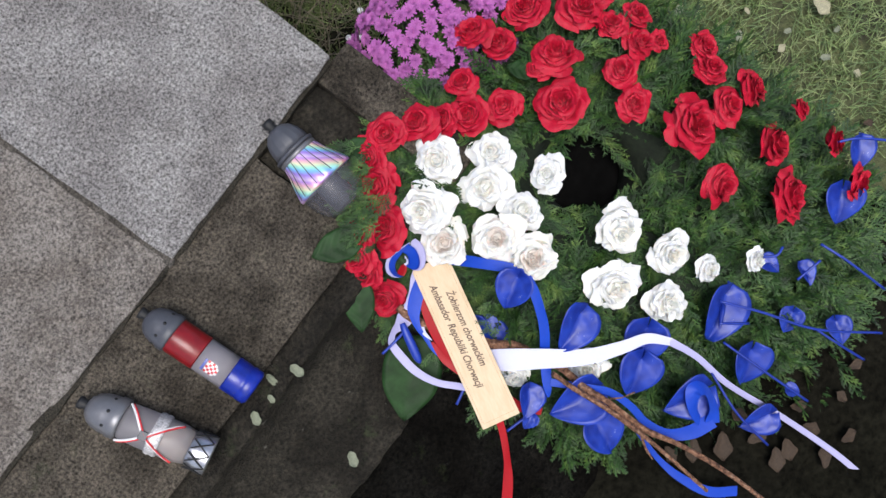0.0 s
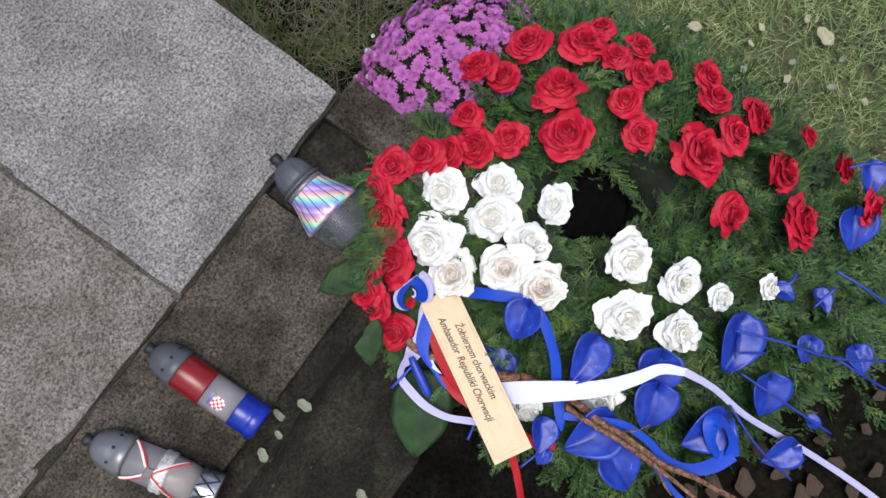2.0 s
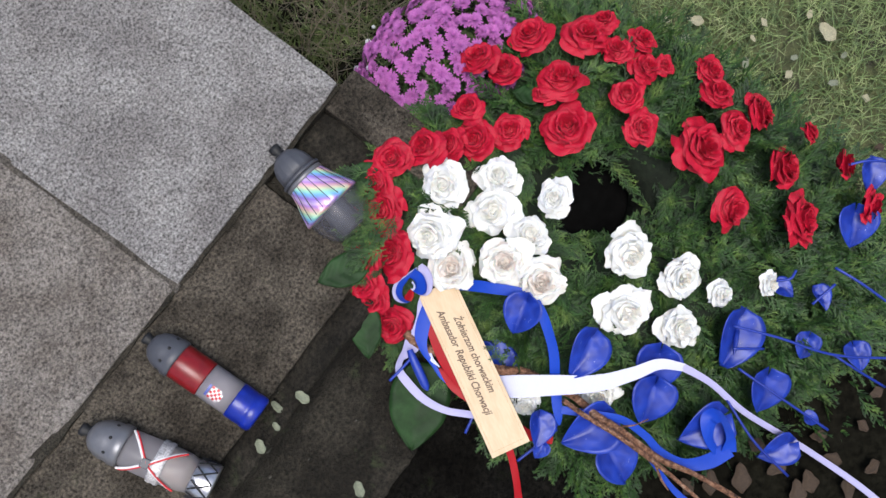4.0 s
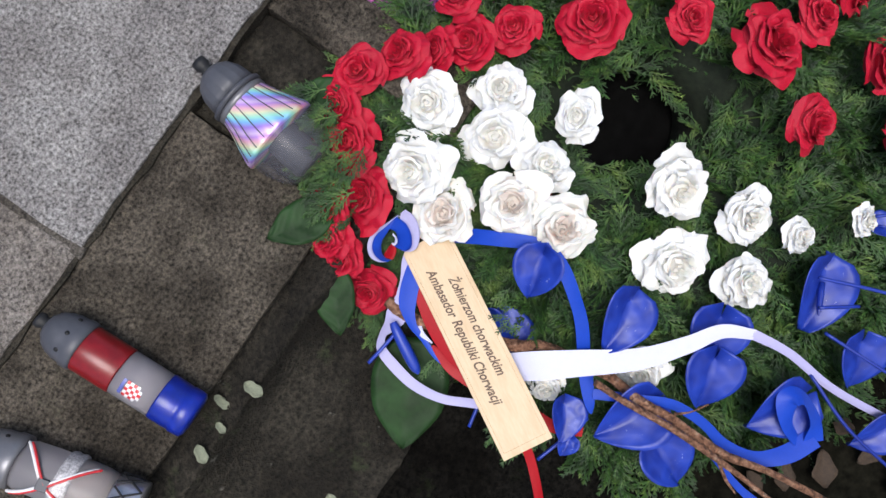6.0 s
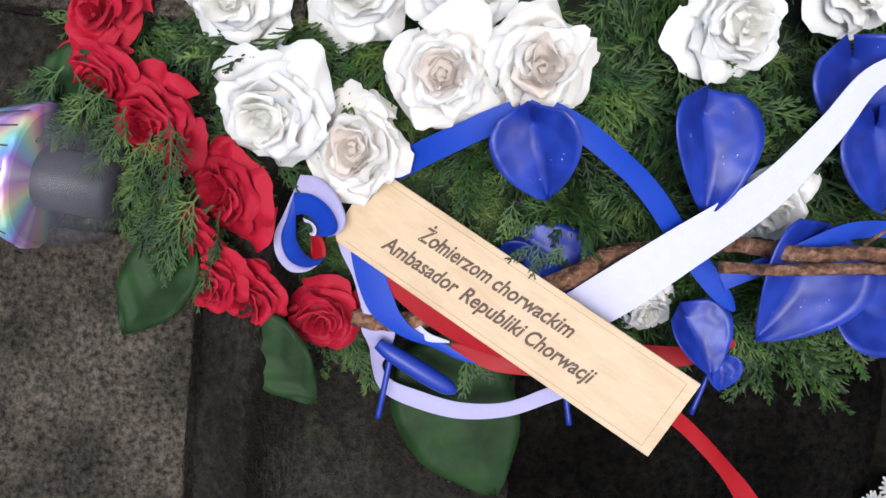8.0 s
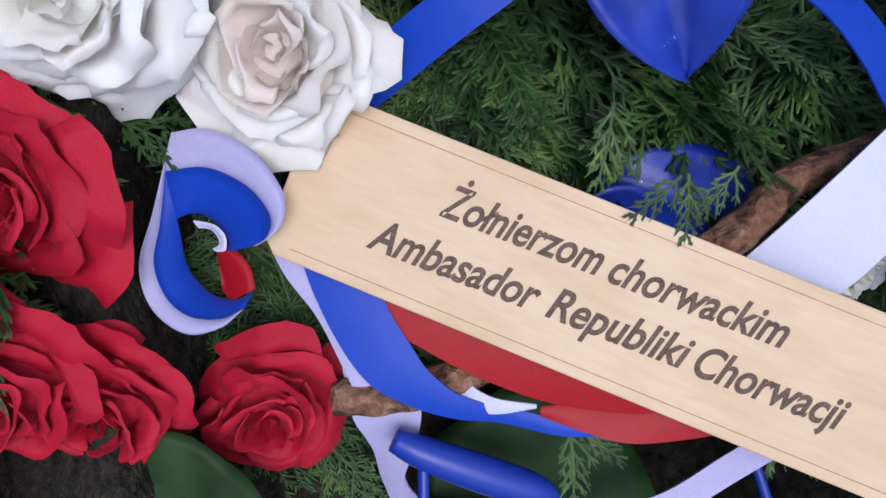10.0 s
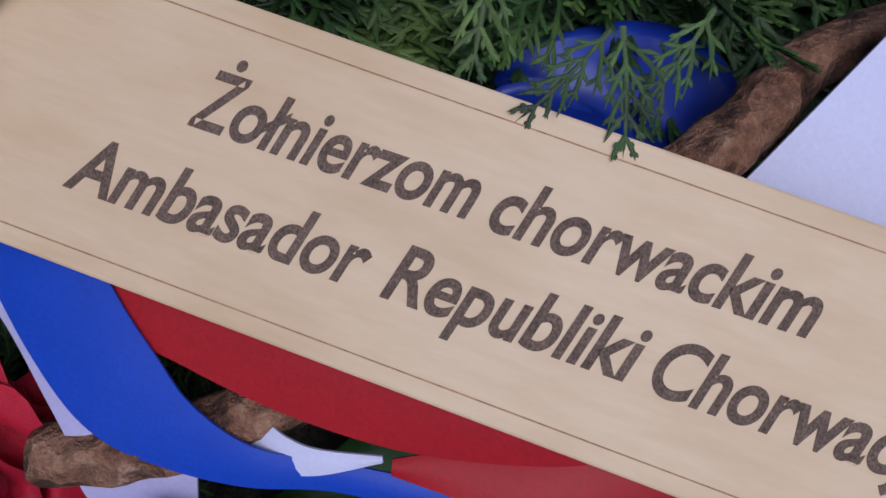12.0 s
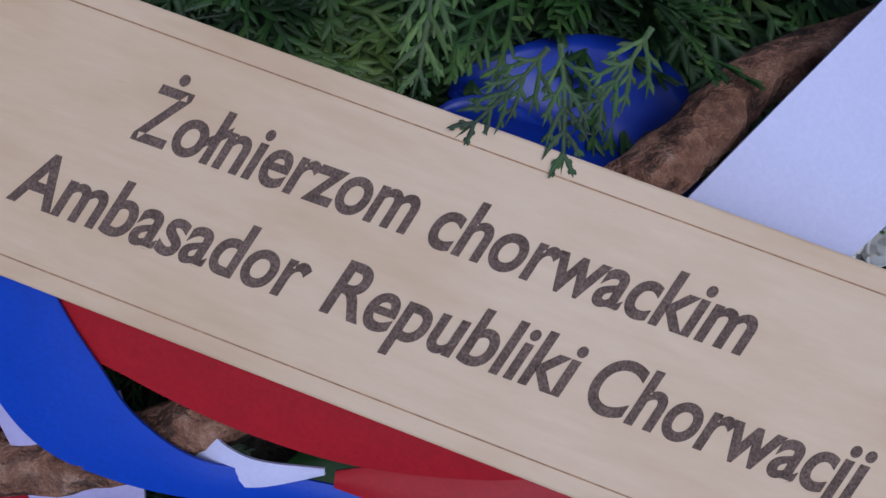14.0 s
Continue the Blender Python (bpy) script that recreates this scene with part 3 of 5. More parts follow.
RIBBON_RED_TAIL = [
    (-0.28, -0.524, 0, 0.012, 0),
    (-0.299, -0.553, -0.01, 0.011, 10),
    (-0.329, -0.587, -0.02, 0.012, -15),
    (-0.36, -0.615, -0.03, 0.016, 10),
    (-0.412, -0.654, -0.05, 0.018, 0),
]
ROLLED_SPATHE = [(-0.255, -0.327, -0.03, 0.0045), (-0.262, -0.338, -0.029, 0.0062), (-0.274, -0.36, -0.03, 0.0072), (-0.284, -0.379, -0.032, 0.0062), (-0.288, -0.387, -0.033, 0.002)]
BRANCH_MAIN = [
    (-0.2377, -0.3075, -0.0381, 0.0068),
    (-0.2396, -0.3283, -0.0343, 0.0072),
    (-0.2373, -0.3503, -0.0305, 0.0074),
    (-0.2281, -0.3773, -0.0261, 0.0074),
    (-0.2153, -0.415, -0.0187, 0.0074),
    (-0.2017, -0.4487, -0.006, 0.0074),
    (-0.1911, -0.4678, -0.006, 0.0072),
    (-0.1775, -0.4925, -0.006, 0.0066),
    (-0.165, -0.565, 0.002, 0.006),
    (-0.169, -0.611, 0.02, 0.006),
    (-0.165, -0.65, 0.024, 0.005),
    (-0.165, -0.724, 0.026, 0.005),
    (-0.152, -0.782, 0.026, 0.004),
    (-0.141, -0.871, 0.024, 0.004),
    (-0.138, -1.011, 0.01, 0.003),
]
BRANCH_FORK = [
    (-0.181, -0.551, 0.026, 0.004),
    (-0.18, -0.593, 0.03, 0.004),
    (-0.175, -0.649, 0.034, 0.004),
    (-0.174, -0.704, 0.034, 0.004),
    (-0.176, -0.769, 0.032, 0.003),
    (-0.183, -0.867, 0.028, 0.003),
]
BRANCH_TWIG = [
    (-0.159, -0.65, 0.026, 0.002),
    (-0.147, -0.661, 0.034, 0.001),
    (-0.129, -0.669, 0.044, 0.001),
]
BRANCH_SHOOT = [
    (-0.172, -0.718, 0.03, 0.002),
    (-0.187, -0.746, 0.022, 0.002),
    (-0.194, -0.769, 0.016, 0.001),
]
STEMS = [
    [(0.070, -0.707, 0.030), (0.098, -0.776, 0.035), (0.134, -0.872, 0.030), (0.203, -0.979, 0.020)],
    [(0.025, -0.759, 0.015), (0.028, -0.845, 0.020), (0.036, -0.941, 0.010)],
    [(0.255, -0.802, 0.020), (0.257, -0.852, 0.030), (0.265, -0.940, 0.020)],
    [(0.410, -0.727, 0.020), (0.434, -0.750, 0.030), (0.475, -0.810, 0.030)],
    [(0.074, -0.774, 0.020), (0.041, -0.727, 0.030)],
    [(-0.025, -0.773, 0.010), (-0.052, -0.848, 0.010), (-0.061, -0.931, 0.000)],
    [(0.137, -0.878, 0.020), (0.141, -0.923, 0.020), (0.155, -0.993, 0.000)],
    [(0.171, -0.726, 0.030), (0.184, -0.738, 0.040), (0.201, -0.739, 0.040)],
    [(0.182, -0.802, 0.020), (0.228, -0.811, 0.030)],
    [(-0.3106, -0.3306, -0.034), (-0.2868, -0.3339, -0.03), (-0.2617, -0.3371, -0.03)],
    [(-0.2183, -0.5869, -0.026), (-0.2573, -0.5762, -0.03), (-0.2941, -0.5653, -0.034)],
    [(-0.27, -0.465, -0.03), (-0.3067, -0.4723, -0.03)],
]
BROAD_LEAVES = [
    (-0.318, -0.396, -0.066, -152, 0.07, 0.052),
    (-0.222, -0.174, 0.0, 150, 0.04, 0.027),
    (-0.272, -0.257, -0.026, -138, 0.042, 0.026),
    (-0.085, -0.112, 0.004, 118, 0.026, 0.02),
    (0.172, -0.236, 0, 116.992, 0.023, 0.018),
]
LEDGE_LEAVES = [
    (-0.403, -0.238, 0.025),
    (-0.493, -0.232, 0.023),
    (-0.437, -0.219, 0.018),
    (-0.458, -0.233, 0.015),
    (-0.542, -0.187, 0.02),
    (-0.462, -0.385, 0.025),
    (-0.436, -0.214, 0.016),
]
GRASS_LEAVES = [
    (0.701, -0.63, 0.052),
    (0.585, -0.616, 0.026),
    (0.558, -0.539, 0.026),
    (0.532, -0.422, 0.034),
    (0.578, -0.419, 0.039),
    (0.651, -0.525, 0.024),
    (0.515, -0.648, 0.022),
    (0.617, -0.691, 0.026),
    (0.555, -0.82, 0.026),
    (0.499, -0.34, 0.026),
    (0.678, -0.679, 0.021),
    (0.46, -0.392, 0.022),
    (0.715, -0.586, 0.022),
    (0.626, -0.754, 0.026),
    (-0.097, -0.917, 0.06),
    (-0.133, -0.88, 0.052),
    (-0.034, -0.911, 0.043),
    (-0.061, -1.003, 0.052),
    (-0.007, -1.066, 0.047),
    (0.048, -1.081, 0.043),
    (0.161, -1.028, 0.034),
    (-0.162, -0.853, 0.043),
    (0.04, -0.986, 0.038),
    (-0.044, -0.955, 0.052),
    (-0.034, -1.01, 0.052),
    (0.02, -1.024, 0.043),
    (-0.068, -0.861, 0.031),
    (0.098, -1.037, 0.034),
    (0.609, -0.525, 0.019),
    (0.547, -0.373, 0.022),
    (0.404, -0.211, 0.019),
    (0.62, -0.607, 0.021),
]


# ---- the stone monument ----
def stone_piece(name, lo, hi, mat, label, bevel=0.004, cuts=6, rough=0.002, seed=0):
    ob = thing(name, box_mesh(name, lo, hi, mat, bevel, cuts, rough, seed), Matrix(), label, "stone", "", "structure")
    return ob


stone_piece("upper_slab", (-0.3775, 0.003, -0.14), (0.002, 1.1, 0.0), SLAB_GREY, "pale grey pebbled concrete slab of the monument", 0.002, 44, 0.0024, 1)
stone_piece("upper_slab_tan", (-1.5, 0.003, -0.14), (-0.3825, 1.1, -0.002), SLAB_TAN, "tan-grey pebbled concrete slab with a chipped joint", 0.003, 60, 0.0028, 2)
stone_piece("monument_body", (-1.49, 0.014, -1.0), (-0.002, 1.09, -0.139), PLINTH, "dark concrete body under the sloping slabs", 0.004, 4, 0.002, 9)
stone_piece("plinth_long", (-1.5, -0.2, -0.3), (-0.187, 0.0, -0.009), PLINTH, "weathered dark grey concrete plinth block with lichen", 0.002, 50, 0.003, 3)
# The recess takes the ledge's darker stone instead of the plinth's.
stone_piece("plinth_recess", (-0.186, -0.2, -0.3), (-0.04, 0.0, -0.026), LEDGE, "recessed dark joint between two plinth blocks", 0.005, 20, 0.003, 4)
stone_piece("plinth_short", (-0.039, -0.26, -0.3), (0.037, 0.0, -0.011), PLINTH, "short end block of the dark concrete plinth", 0.004, 5, 0.002, 5)
stone_piece("joint_fill", (-1.5, -0.003, -0.12), (0.0, 0.012, -0.0045), JOINT_DIRT, "dark debris and moss packed into the joint", 0.002, 50, 0.005, 6)
stone_piece("joint_fill_cross", (-0.386, 0.0, -0.12), (-0.374, 1.1, -0.0025), JOINT_GRIT, "dark dirt in the joint between the slabs", 0.002, 40, 0.004, 7)


def ledge():
    """The damp ledge below the plinth with its rounded front and the base wall under it, blackened for shade."""
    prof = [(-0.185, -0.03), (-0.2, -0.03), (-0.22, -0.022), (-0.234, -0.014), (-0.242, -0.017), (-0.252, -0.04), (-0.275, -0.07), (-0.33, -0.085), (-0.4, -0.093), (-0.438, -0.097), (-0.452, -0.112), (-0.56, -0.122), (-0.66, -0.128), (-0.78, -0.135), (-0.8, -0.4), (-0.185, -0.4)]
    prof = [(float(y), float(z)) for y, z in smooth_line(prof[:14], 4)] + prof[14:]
    n = 140
    verts, faces = [], []
    for i in range(n + 1):
        x = -1.5 + 1.42 * i / n
        for k, (y, z) in enumerate(prof):
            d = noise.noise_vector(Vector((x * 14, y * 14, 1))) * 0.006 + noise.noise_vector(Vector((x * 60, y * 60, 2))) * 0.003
            verts.append(Vector((x, y, z)) + d)
    m = len(prof)
    for i in range(n):
        for k in range(m):
            a, b = i * m + k, i * m + (k + 1) % m
            faces.append((a, b, b + m, a + m))
    faces += [tuple(reversed(range(m))), tuple(range(n * m, n * m + m))]
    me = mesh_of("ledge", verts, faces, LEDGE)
    me.materials.append(SHADED_BASE_STONE)
    # Below the ledge's edge the wreath's shade is painted in as blacker stone.
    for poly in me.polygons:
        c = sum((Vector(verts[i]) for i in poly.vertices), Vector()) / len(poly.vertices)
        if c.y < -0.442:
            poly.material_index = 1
    return thing("ledge", me, Matrix(), "damp mossy stone ledge, its lower face blackened to show shade", "stone", "", "structure")


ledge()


# ---- the ground ----
def ground_z(x, y):
    return -0.224 - 0.22 * (y + 0.4)


def ground():
    xs = sorted(set(list(np.linspace(-60, -2, 12)) + list(np.linspace(-2, 3, 90)) + list(np.linspace(3, 60, 12))))
    ys = sorted(set(list(np.linspace(-60, -2.2, 12)) + list(np.linspace(-2.2, 2, 80)) + list(np.linspace(2, 60, 12))))
    verts = [(x, y, ground_z(x, y) + (0.012 * noise.noise(Vector((x * 5, y * 5, 0))) if abs(x) < 3 else 0)) for y in ys for x in xs]
    w = len(xs)
    faces = [(j * w + i, j * w + i + 1, (j + 1) * w + i + 1, (j + 1) * w + i) for j in range(len(ys) - 1) for i in range(w - 1)]
    return thing("ground", mesh_of("ground", verts, faces, GROUND), Matrix(), "sloping grassy ground with bare dark soil", "ground", "", "structure")


ground()


def soil_bed(name, cx, cy, rx, ry, seed):
    n, k, verts, faces = 60, 14, [], []
    for j in range(k + 1):
        for i in range(n):
            a = 2 * math.pi * i / n
            q = j / k * (1 + 0.18 * noise.noise(Vector((math.cos(a) * 2, math.sin(a) * 2, seed))))
            x, y = cx + rx * q * math.cos(a), cy + ry * q * math.sin(a)
            lump = 0.016 + 0.012 * noise.noise(Vector((x * 22, y * 22, seed))) + 0.006 * noise.noise(Vector((x * 80, y * 80, seed)))
            verts.append((x, y, ground_z(x, y) + lump * (1 - q ** 6) - 0.012 * q ** 6))
    for j in range(k):
        for i in range(n):
            p, q = j * n + i, j * n + (i + 1) % n
            faces.append((p, q, q + n, p + n))
    thing(name, mesh_of(name, verts, faces, SOIL), Matrix(), "bed of bare dark crumbly soil", "soil", "", "structure")


soil_bed("soil_bed", -0.05, -1.05, 0.62, 0.36, 3)
soil_bed("soil_bed_rear", 0.26, 0.16, 0.3, 0.42, 8)


def strands(name, spots, seed, mat, label, category):
    """Many thin bent blades as one object of stuff. spots: a function that gives the foot, length, lean and width of a blade."""
    rng = np.random.default_rng(seed)
    verts, faces = [], []
    for foot, length, lean, width in spots(rng):
        a = rng.uniform(0, 2 * math.pi)
        d, s = np.array([math.cos(a), math.sin(a), 0]), np.array([-math.sin(a), math.cos(a), 0]) * width
        base = len(verts)
        for k, f in enumerate((0, 0.5, 1)):
            p = foot + d * lean * f * f + np.array([0, 0, length * f * (1 - 0.3 * f * lean / max(length, 1e-3))])
            w = s * (1 - 0.8 * f)
            verts += [p - w, p + np.array([0, 0, width * 0.5]) * (1 - f), p + w]
        for k in (0, 3):
            faces += [(base + k, base + k + 1, base + k + 4, base + k + 3), (base + k + 1, base + k + 2, base + k + 5, base + k + 4)]
    return thing(name, mesh_of(name, verts, faces, mat), Matrix(), label, category, "", "stuff")


def grass_spots(rng):
    for _ in range(42000):
        x, y = rng.uniform(0.12, 1.5), rng.uniform(-1.35, 0.55)
        if y < -0.8 - 0.3 * (x - 0.3) and x < 0.6:
            continue
        if noise.noise(Vector((x * 6, y * 6, 2))) < -0.22 and rng.random() < 0.85:
            continue
        yield np.array([x, y, ground_z(x, y)]), rng.uniform(0.015, 0.04), rng.uniform(0.015, 0.05), rng.uniform(0.0009, 0.002)


strands("grass", grass_spots, 3, GRASS, "short green lawn grass with bare patches", "grass")


def twig_spots(rng):
    for _ in range(800):
        x, y = rng.uniform(0.03, 0.4), rng.uniform(0.03, 0.6)
        yield np.array([x, y, ground_z(x, y)]), rng.uniform(0.08, 0.2), rng.uniform(0.02, 0.15), rng.uniform(0.0008, 0.0018)


strands("dead_bush", twig_spots, 4, TWIG, "leafless grey-brown dead stems of a low bush", "bush")


def low_green(rng):
    for _ in range(11000):
        x, y = rng.uniform(0.02, 0.34), rng.uniform(0.0, 0.5)
        if noise.noise(Vector((x * 9, y * 9, 5))) < -0.1 and rng.random() < 0.8:
            continue
        yield np.array([x, y, ground_z(x, y)]), rng.uniform(0.01, 0.05), rng.uniform(0.01, 0.04), rng.uniform(0.001, 0.003)


strands("low_weeds", low_green, 5, DARK_LEAF, "dark green weeds behind the slab", "weed")


def dry_leaf_mesh(name, mat, seed):
    rng = np.random.default_rng(seed)
    k, c = rng.uniform(0.05, 0.18), rng.uniform(-0.1, 0.15)

    def f(u, v):
        w = 0.32 * math.sin(math.pi * min(1, v * 0.96 + 0.02)) ** 0.8 * (1 + 0.2 * math.sin(9 * v + seed))
        return (v - 0.5, u * w, k * (u * u) + c * (v - 0.5) ** 2 + 0.02 * math.sin(7 * v + 3 * u + seed))
    return sheet_mesh(name, f, 6, 9, mat, 0.012)


LEAF_KINDS = [dry_leaf_mesh("fallen_leaf", m, i) for i, m in enumerate((GREY_LEAF, DRY_LEAF, BROWN_LEAF, DRY_LEAF))]


def fallen_leaf(x, y, z, size, kind, turn, label, group):
    ob = thing("fallen_leaf", LEAF_KINDS[kind], pose(x, y, z, random.uniform(-12, 12), random.uniform(-12, 12), turn) @ Matrix.Diagonal((size, size, size, 1)), label, "leaf", group)
    return ob


for x, y, size in LEDGE_LEAVES:
    fallen_leaf(x, y, -0.008 if y < -0.225 else -0.02, size, 0, 70 + random.uniform(-25, 25), "pale grey-green fallen leaf lying on the ledge", "leaves on the ledge")
for i, (x, y, size) in enumerate(GRASS_LEAVES):
    kind = (1, 3, 0, 0)[i % 4] if y > -0.8 else 2
    fallen_leaf(x, y, ground_z(x, y) + 0.026, size * 0.85, kind, random.uniform(0, 360), "dry brown autumn leaf on the ground" if kind == 2 else "pale dry autumn leaf on the grass", "leaves on the ground")


# ---- the grave lanterns ----
def standing(x, y, z, lean=0.0):
    """The pose of a thing that leans up the sloping plinth from its foot."""
    return pose(x, y, z, 0, 0, lean) @ pose(0, 0, 0, -90)


def cap_parts(owner, at, r, height, mat, label):
    prof = [(r * 0.96, 0), (r * 1.06, 0.001), (r * 1.08, 0.004), (r * 1.08, 0.012), (r * 1.02, 0.014), (r * 1.0, 0.024), (r * 0.97, 0.026), (r * 0.92, 0.032), (r * 0.75, 0.041), (r * 0.5, 0.047), (r * 0.3, 0.049)]
    s = height / 0.06
    cap = part("cap", lathe("cap", [(a, b * s) for a, b in prof], mat, 36), owner, label, Matrix.Translation((0, 0, at)))
    part("knob", lathe("knob", [(r * 0.3, 0.047 * s), (r * 0.32, 0.05 * s), (r * 0.24, 0.052 * s), (r * 0.34, 0.056 * s), (r * 0.32, 0.061 * s), (0.0, 0.062 * s)], BLACK_HOLE, 20), cap)
    hole = lathe("vent_hole", [(0.0024, -0.0006), (0.0024, 0.0006)], BLACK_HOLE, 12)
    for k in range(8):
        a = 2 * math.pi * (k + 0.5) / 8
        part("vent_hole", hole, cap, "", Matrix.Translation((r * 1.0 * math.cos(a), r * 1.0 * math.sin(a), 0.019 * s)) @ Matrix.Rotation(a, 4, "Z") @ Matrix.Rotation(radians(90), 4, "Y"))
    return cap


def flag_lantern():
    lan = empty("grave_lantern", standing(-0.4555, -0.204, 0.0185, 1.0))
    tagged(lan, "grave lantern in red, clear and blue plastic with grey cap", "lantern", "grave lanterns")
    r = 0.0262
    part("base", lathe("base", [(r * 0.86, 0), (r * 1.0, 0.003), (r * 1.02, 0.01), (r * 1.02, 0.016), (r * 0.97, 0.018), (r, 0.021), (r, 0.04), (r * 0.98, 0.042)], BLUE_CUP, 40), lan, "blue plastic base cup")
    part("body", lathe("body", [(r * 0.97, 0.042), (r * 0.97, 0.0895)], CLEAR_CUP, 40), lan, "clear scuffed plastic middle with a chequered shield")
    part("insert", lathe("insert", [(r * 0.8, 0.043), (r * 0.8, 0.088)], INSERT, 24), lan, "white candle insert")
    part("band", lathe("band", [(r * 0.98, 0.09), (r, 0.0915), (r, 0.135), (r * 0.98, 0.1365)], RED_CUP, 40), lan, "translucent dark red plastic band")
    shield = part("shield", box_mesh("shield", (-0.0001, -0.0001, 0), (0.0001, 0.0001, 0.0002), CHECK_WHITE, 0), lan, "red and white chequered shield")

    def tile(mat, i, j, rows=5):
        a0, a1 = [radians(-90 + (q - 2.5) * 8.2 - 14) for q in (i, i + 1)]
        z0, z1 = 0.056 + j * 0.0038, 0.056 + (j + 1) * 0.0038
        q = r * 0.985
        vs = [(q * math.cos(a), q * math.sin(a), z) for a, z in ((a0, z0), (a1, z0), (a1, z1), (a0, z1))]
        vi = [(v[0] * 0.98, v[1] * 0.98, v[2]) for v in vs]
        return mesh_of("tile", vs + vi, [(0, 1, 2, 3), (7, 6, 5, 4), (0, 4, 5, 1), (1, 5, 6, 2), (2, 6, 7, 3), (3, 7, 4, 0)], mat, False)
    for j in range(5):
        for i in range(5):
            if j == 0 and i in (0, 4):
                continue
            part("tile", tile(CHECK_RED if (i + j) % 2 == 0 else CHECK_WHITE, i, j), shield)
    for i in range(5):
        part("crown", tile(CROWN_BLUE, i, 5.3), shield)
    cap_parts(lan, 0.136, r, 0.056, GREY_PLASTIC, "slate grey domed plastic cap with vents")


flag_lantern()


def bow_lantern():
    lan = empty("grave_lantern", standing(-0.5655, -0.212, 0.0195, 11.5))
    tagged(lan, "clear glass grave lantern with silver foot and ribbon", "lantern", "grave lanterns")
    r = 0.027
    foot = part("foot", lathe("foot", [(r * 1.0, 0), (r * 1.02, 0.003), (r * 0.95, 0.022), (r * 0.9, 0.03), (r * 0.86, 0.032)], SILVER_FOIL, 30), lan, "silver foot with a dark criss-cross lattice")
    for k in range(9):
        for d in (-1, 1):
            a = 2 * math.pi * k / 9
            row = [(r * 1.03 * math.cos(a + d * s * 0.6), r * 1.03 * math.sin(a + d * s * 0.6), 0.002 + 0.028 * s, 0.0011) for s in (0, 0.5, 1)]
            part("lattice_bar", tube_mesh("lattice_bar", row, BLACK_HOLE, 6), foot)
    part("glass", lathe("glass", [(r * 0.88, 0.032), (r * 0.98, 0.045), (r, 0.06), (r, 0.1), (r * 0.96, 0.125), (r * 0.9, 0.13)], CLEAR_CUP, 36), lan, "clear glass jar")
    part("candle", lathe("candle", [(r * 0.8, 0.034), (r * 0.82, 0.08), (r * 0.7, 0.083), (0.003, 0.083), (0.001, 0.092)], CANDLE, 24), lan, "half burnt cream candle")
    lace = part("lace_band", lathe("lace_band", [(r * 1.04, 0.07), (r * 1.08, 0.074), (r * 1.04, 0.078), (r * 1.08, 0.082), (r * 1.04, 0.087)], LACE, 48, 24, 0.05), lan, "glittering white lace band")

    def strap(name, mat, z0, z1, a0, a1, w, q):
        rows = []
        for s in np.linspace(0, 1, 9):
            a = radians(a0 + (a1 - a0) * s)
            rows.append((r * q * math.cos(a), r * q * math.sin(a), z0 + (z1 - z0) * s, w))
        part(name, tube_mesh(name, rows, mat, 8), lan)
    for a1, z1 in ((-150, 0.128), (-20, 0.128), (-145, 0.05), (-25, 0.052)):
        strap("white_ribbon", CHECK_WHITE, 0.094, z1, -95, a1, 0.0018, 1.07)
        strap("red_ribbon", CHECK_RED, 0.091, z1 - 0.003, -95, a1, 0.0014, 1.1)
    part("buckle", box_mesh("buckle", (-0.008, -0.031, 0.088), (0.005, -0.027, 0.1), GREY_PLASTIC, 0.001), lan, "dark buckle")
    cap_parts(lan, 0.13, r, 0.064, SILVER_PLASTIC, "silver grey domed plastic cap")


bow_lantern()


def bulb_lantern():
    lan = empty("grave_lantern", standing(-0.162, -0.166, 0.01, -7.5))
    tagged(lan, "bulbous smoky glass grave lantern with rainbow foil collar", "lantern", "grave lanterns")
    part("bulb", lathe("bulb", [(0.02, 0.012), (0.03, 0.016), (0.038, 0.028), (0.043, 0.042), (0.045, 0.056), (0.041, 0.074), (0.034, 0.09)], SMOKE_GLASS, 40), lan, "smoky grey glass bulb")
    part("liner", lathe("liner", [(0.016, 0.016), (0.021, 0.02), (0.021, 0.07), (0.019, 0.074)], GREY_PLASTIC, 30), lan, "dark candle inside")
    collar = part("collar", lathe("collar", [(0.047, 0.062), (0.0475, 0.066), (0.042, 0.082), (0.035, 0.1), (0.031, 0.114), (0.03, 0.117)], RAINBOW_FOIL, 80, 20, 0.03), lan, "iridescent rainbow foil collar with ribs")
    for k in range(20):
        a = 2 * math.pi * k / 20
        row = [(q * math.cos(a), q * math.sin(a), z, 0.0006) for q, z in ((0.0478, 0.066), (0.0425, 0.083), (0.0355, 0.1), (0.0308, 0.115))]
        part("rib", tube_mesh("rib", row, GREY_PLASTIC, 5), collar)
    part("rim", lathe("rim", [(0.03, 0.114), (0.0325, 0.116), (0.0325, 0.121), (0.03, 0.1225)], SILVER_PLASTIC, 40), lan, "silver rim")
    part("rim", lathe("rim", [(0.03, 0.1225), (0.034, 0.124), (0.034, 0.1275), (0.03, 0.129)], GREY_PLASTIC, 40), lan)
    cap = part("cap", lathe("cap", [(0.029, 0.129), (0.0285, 0.138), (0.027, 0.148), (0.022, 0.159), (0.014, 0.166), (0.009, 0.168)], GREY_PLASTIC, 48, 16, 0.05), lan, "ribbed slate grey plastic cap")
    part("knob", lathe("knob", [(0.008, 0.167), (0.0085, 0.17), (0.006, 0.172), (0.009, 0.176), (0.0085, 0.184), (0.0, 0.185)], BLACK_HOLE, 20), cap)


bulb_lantern()


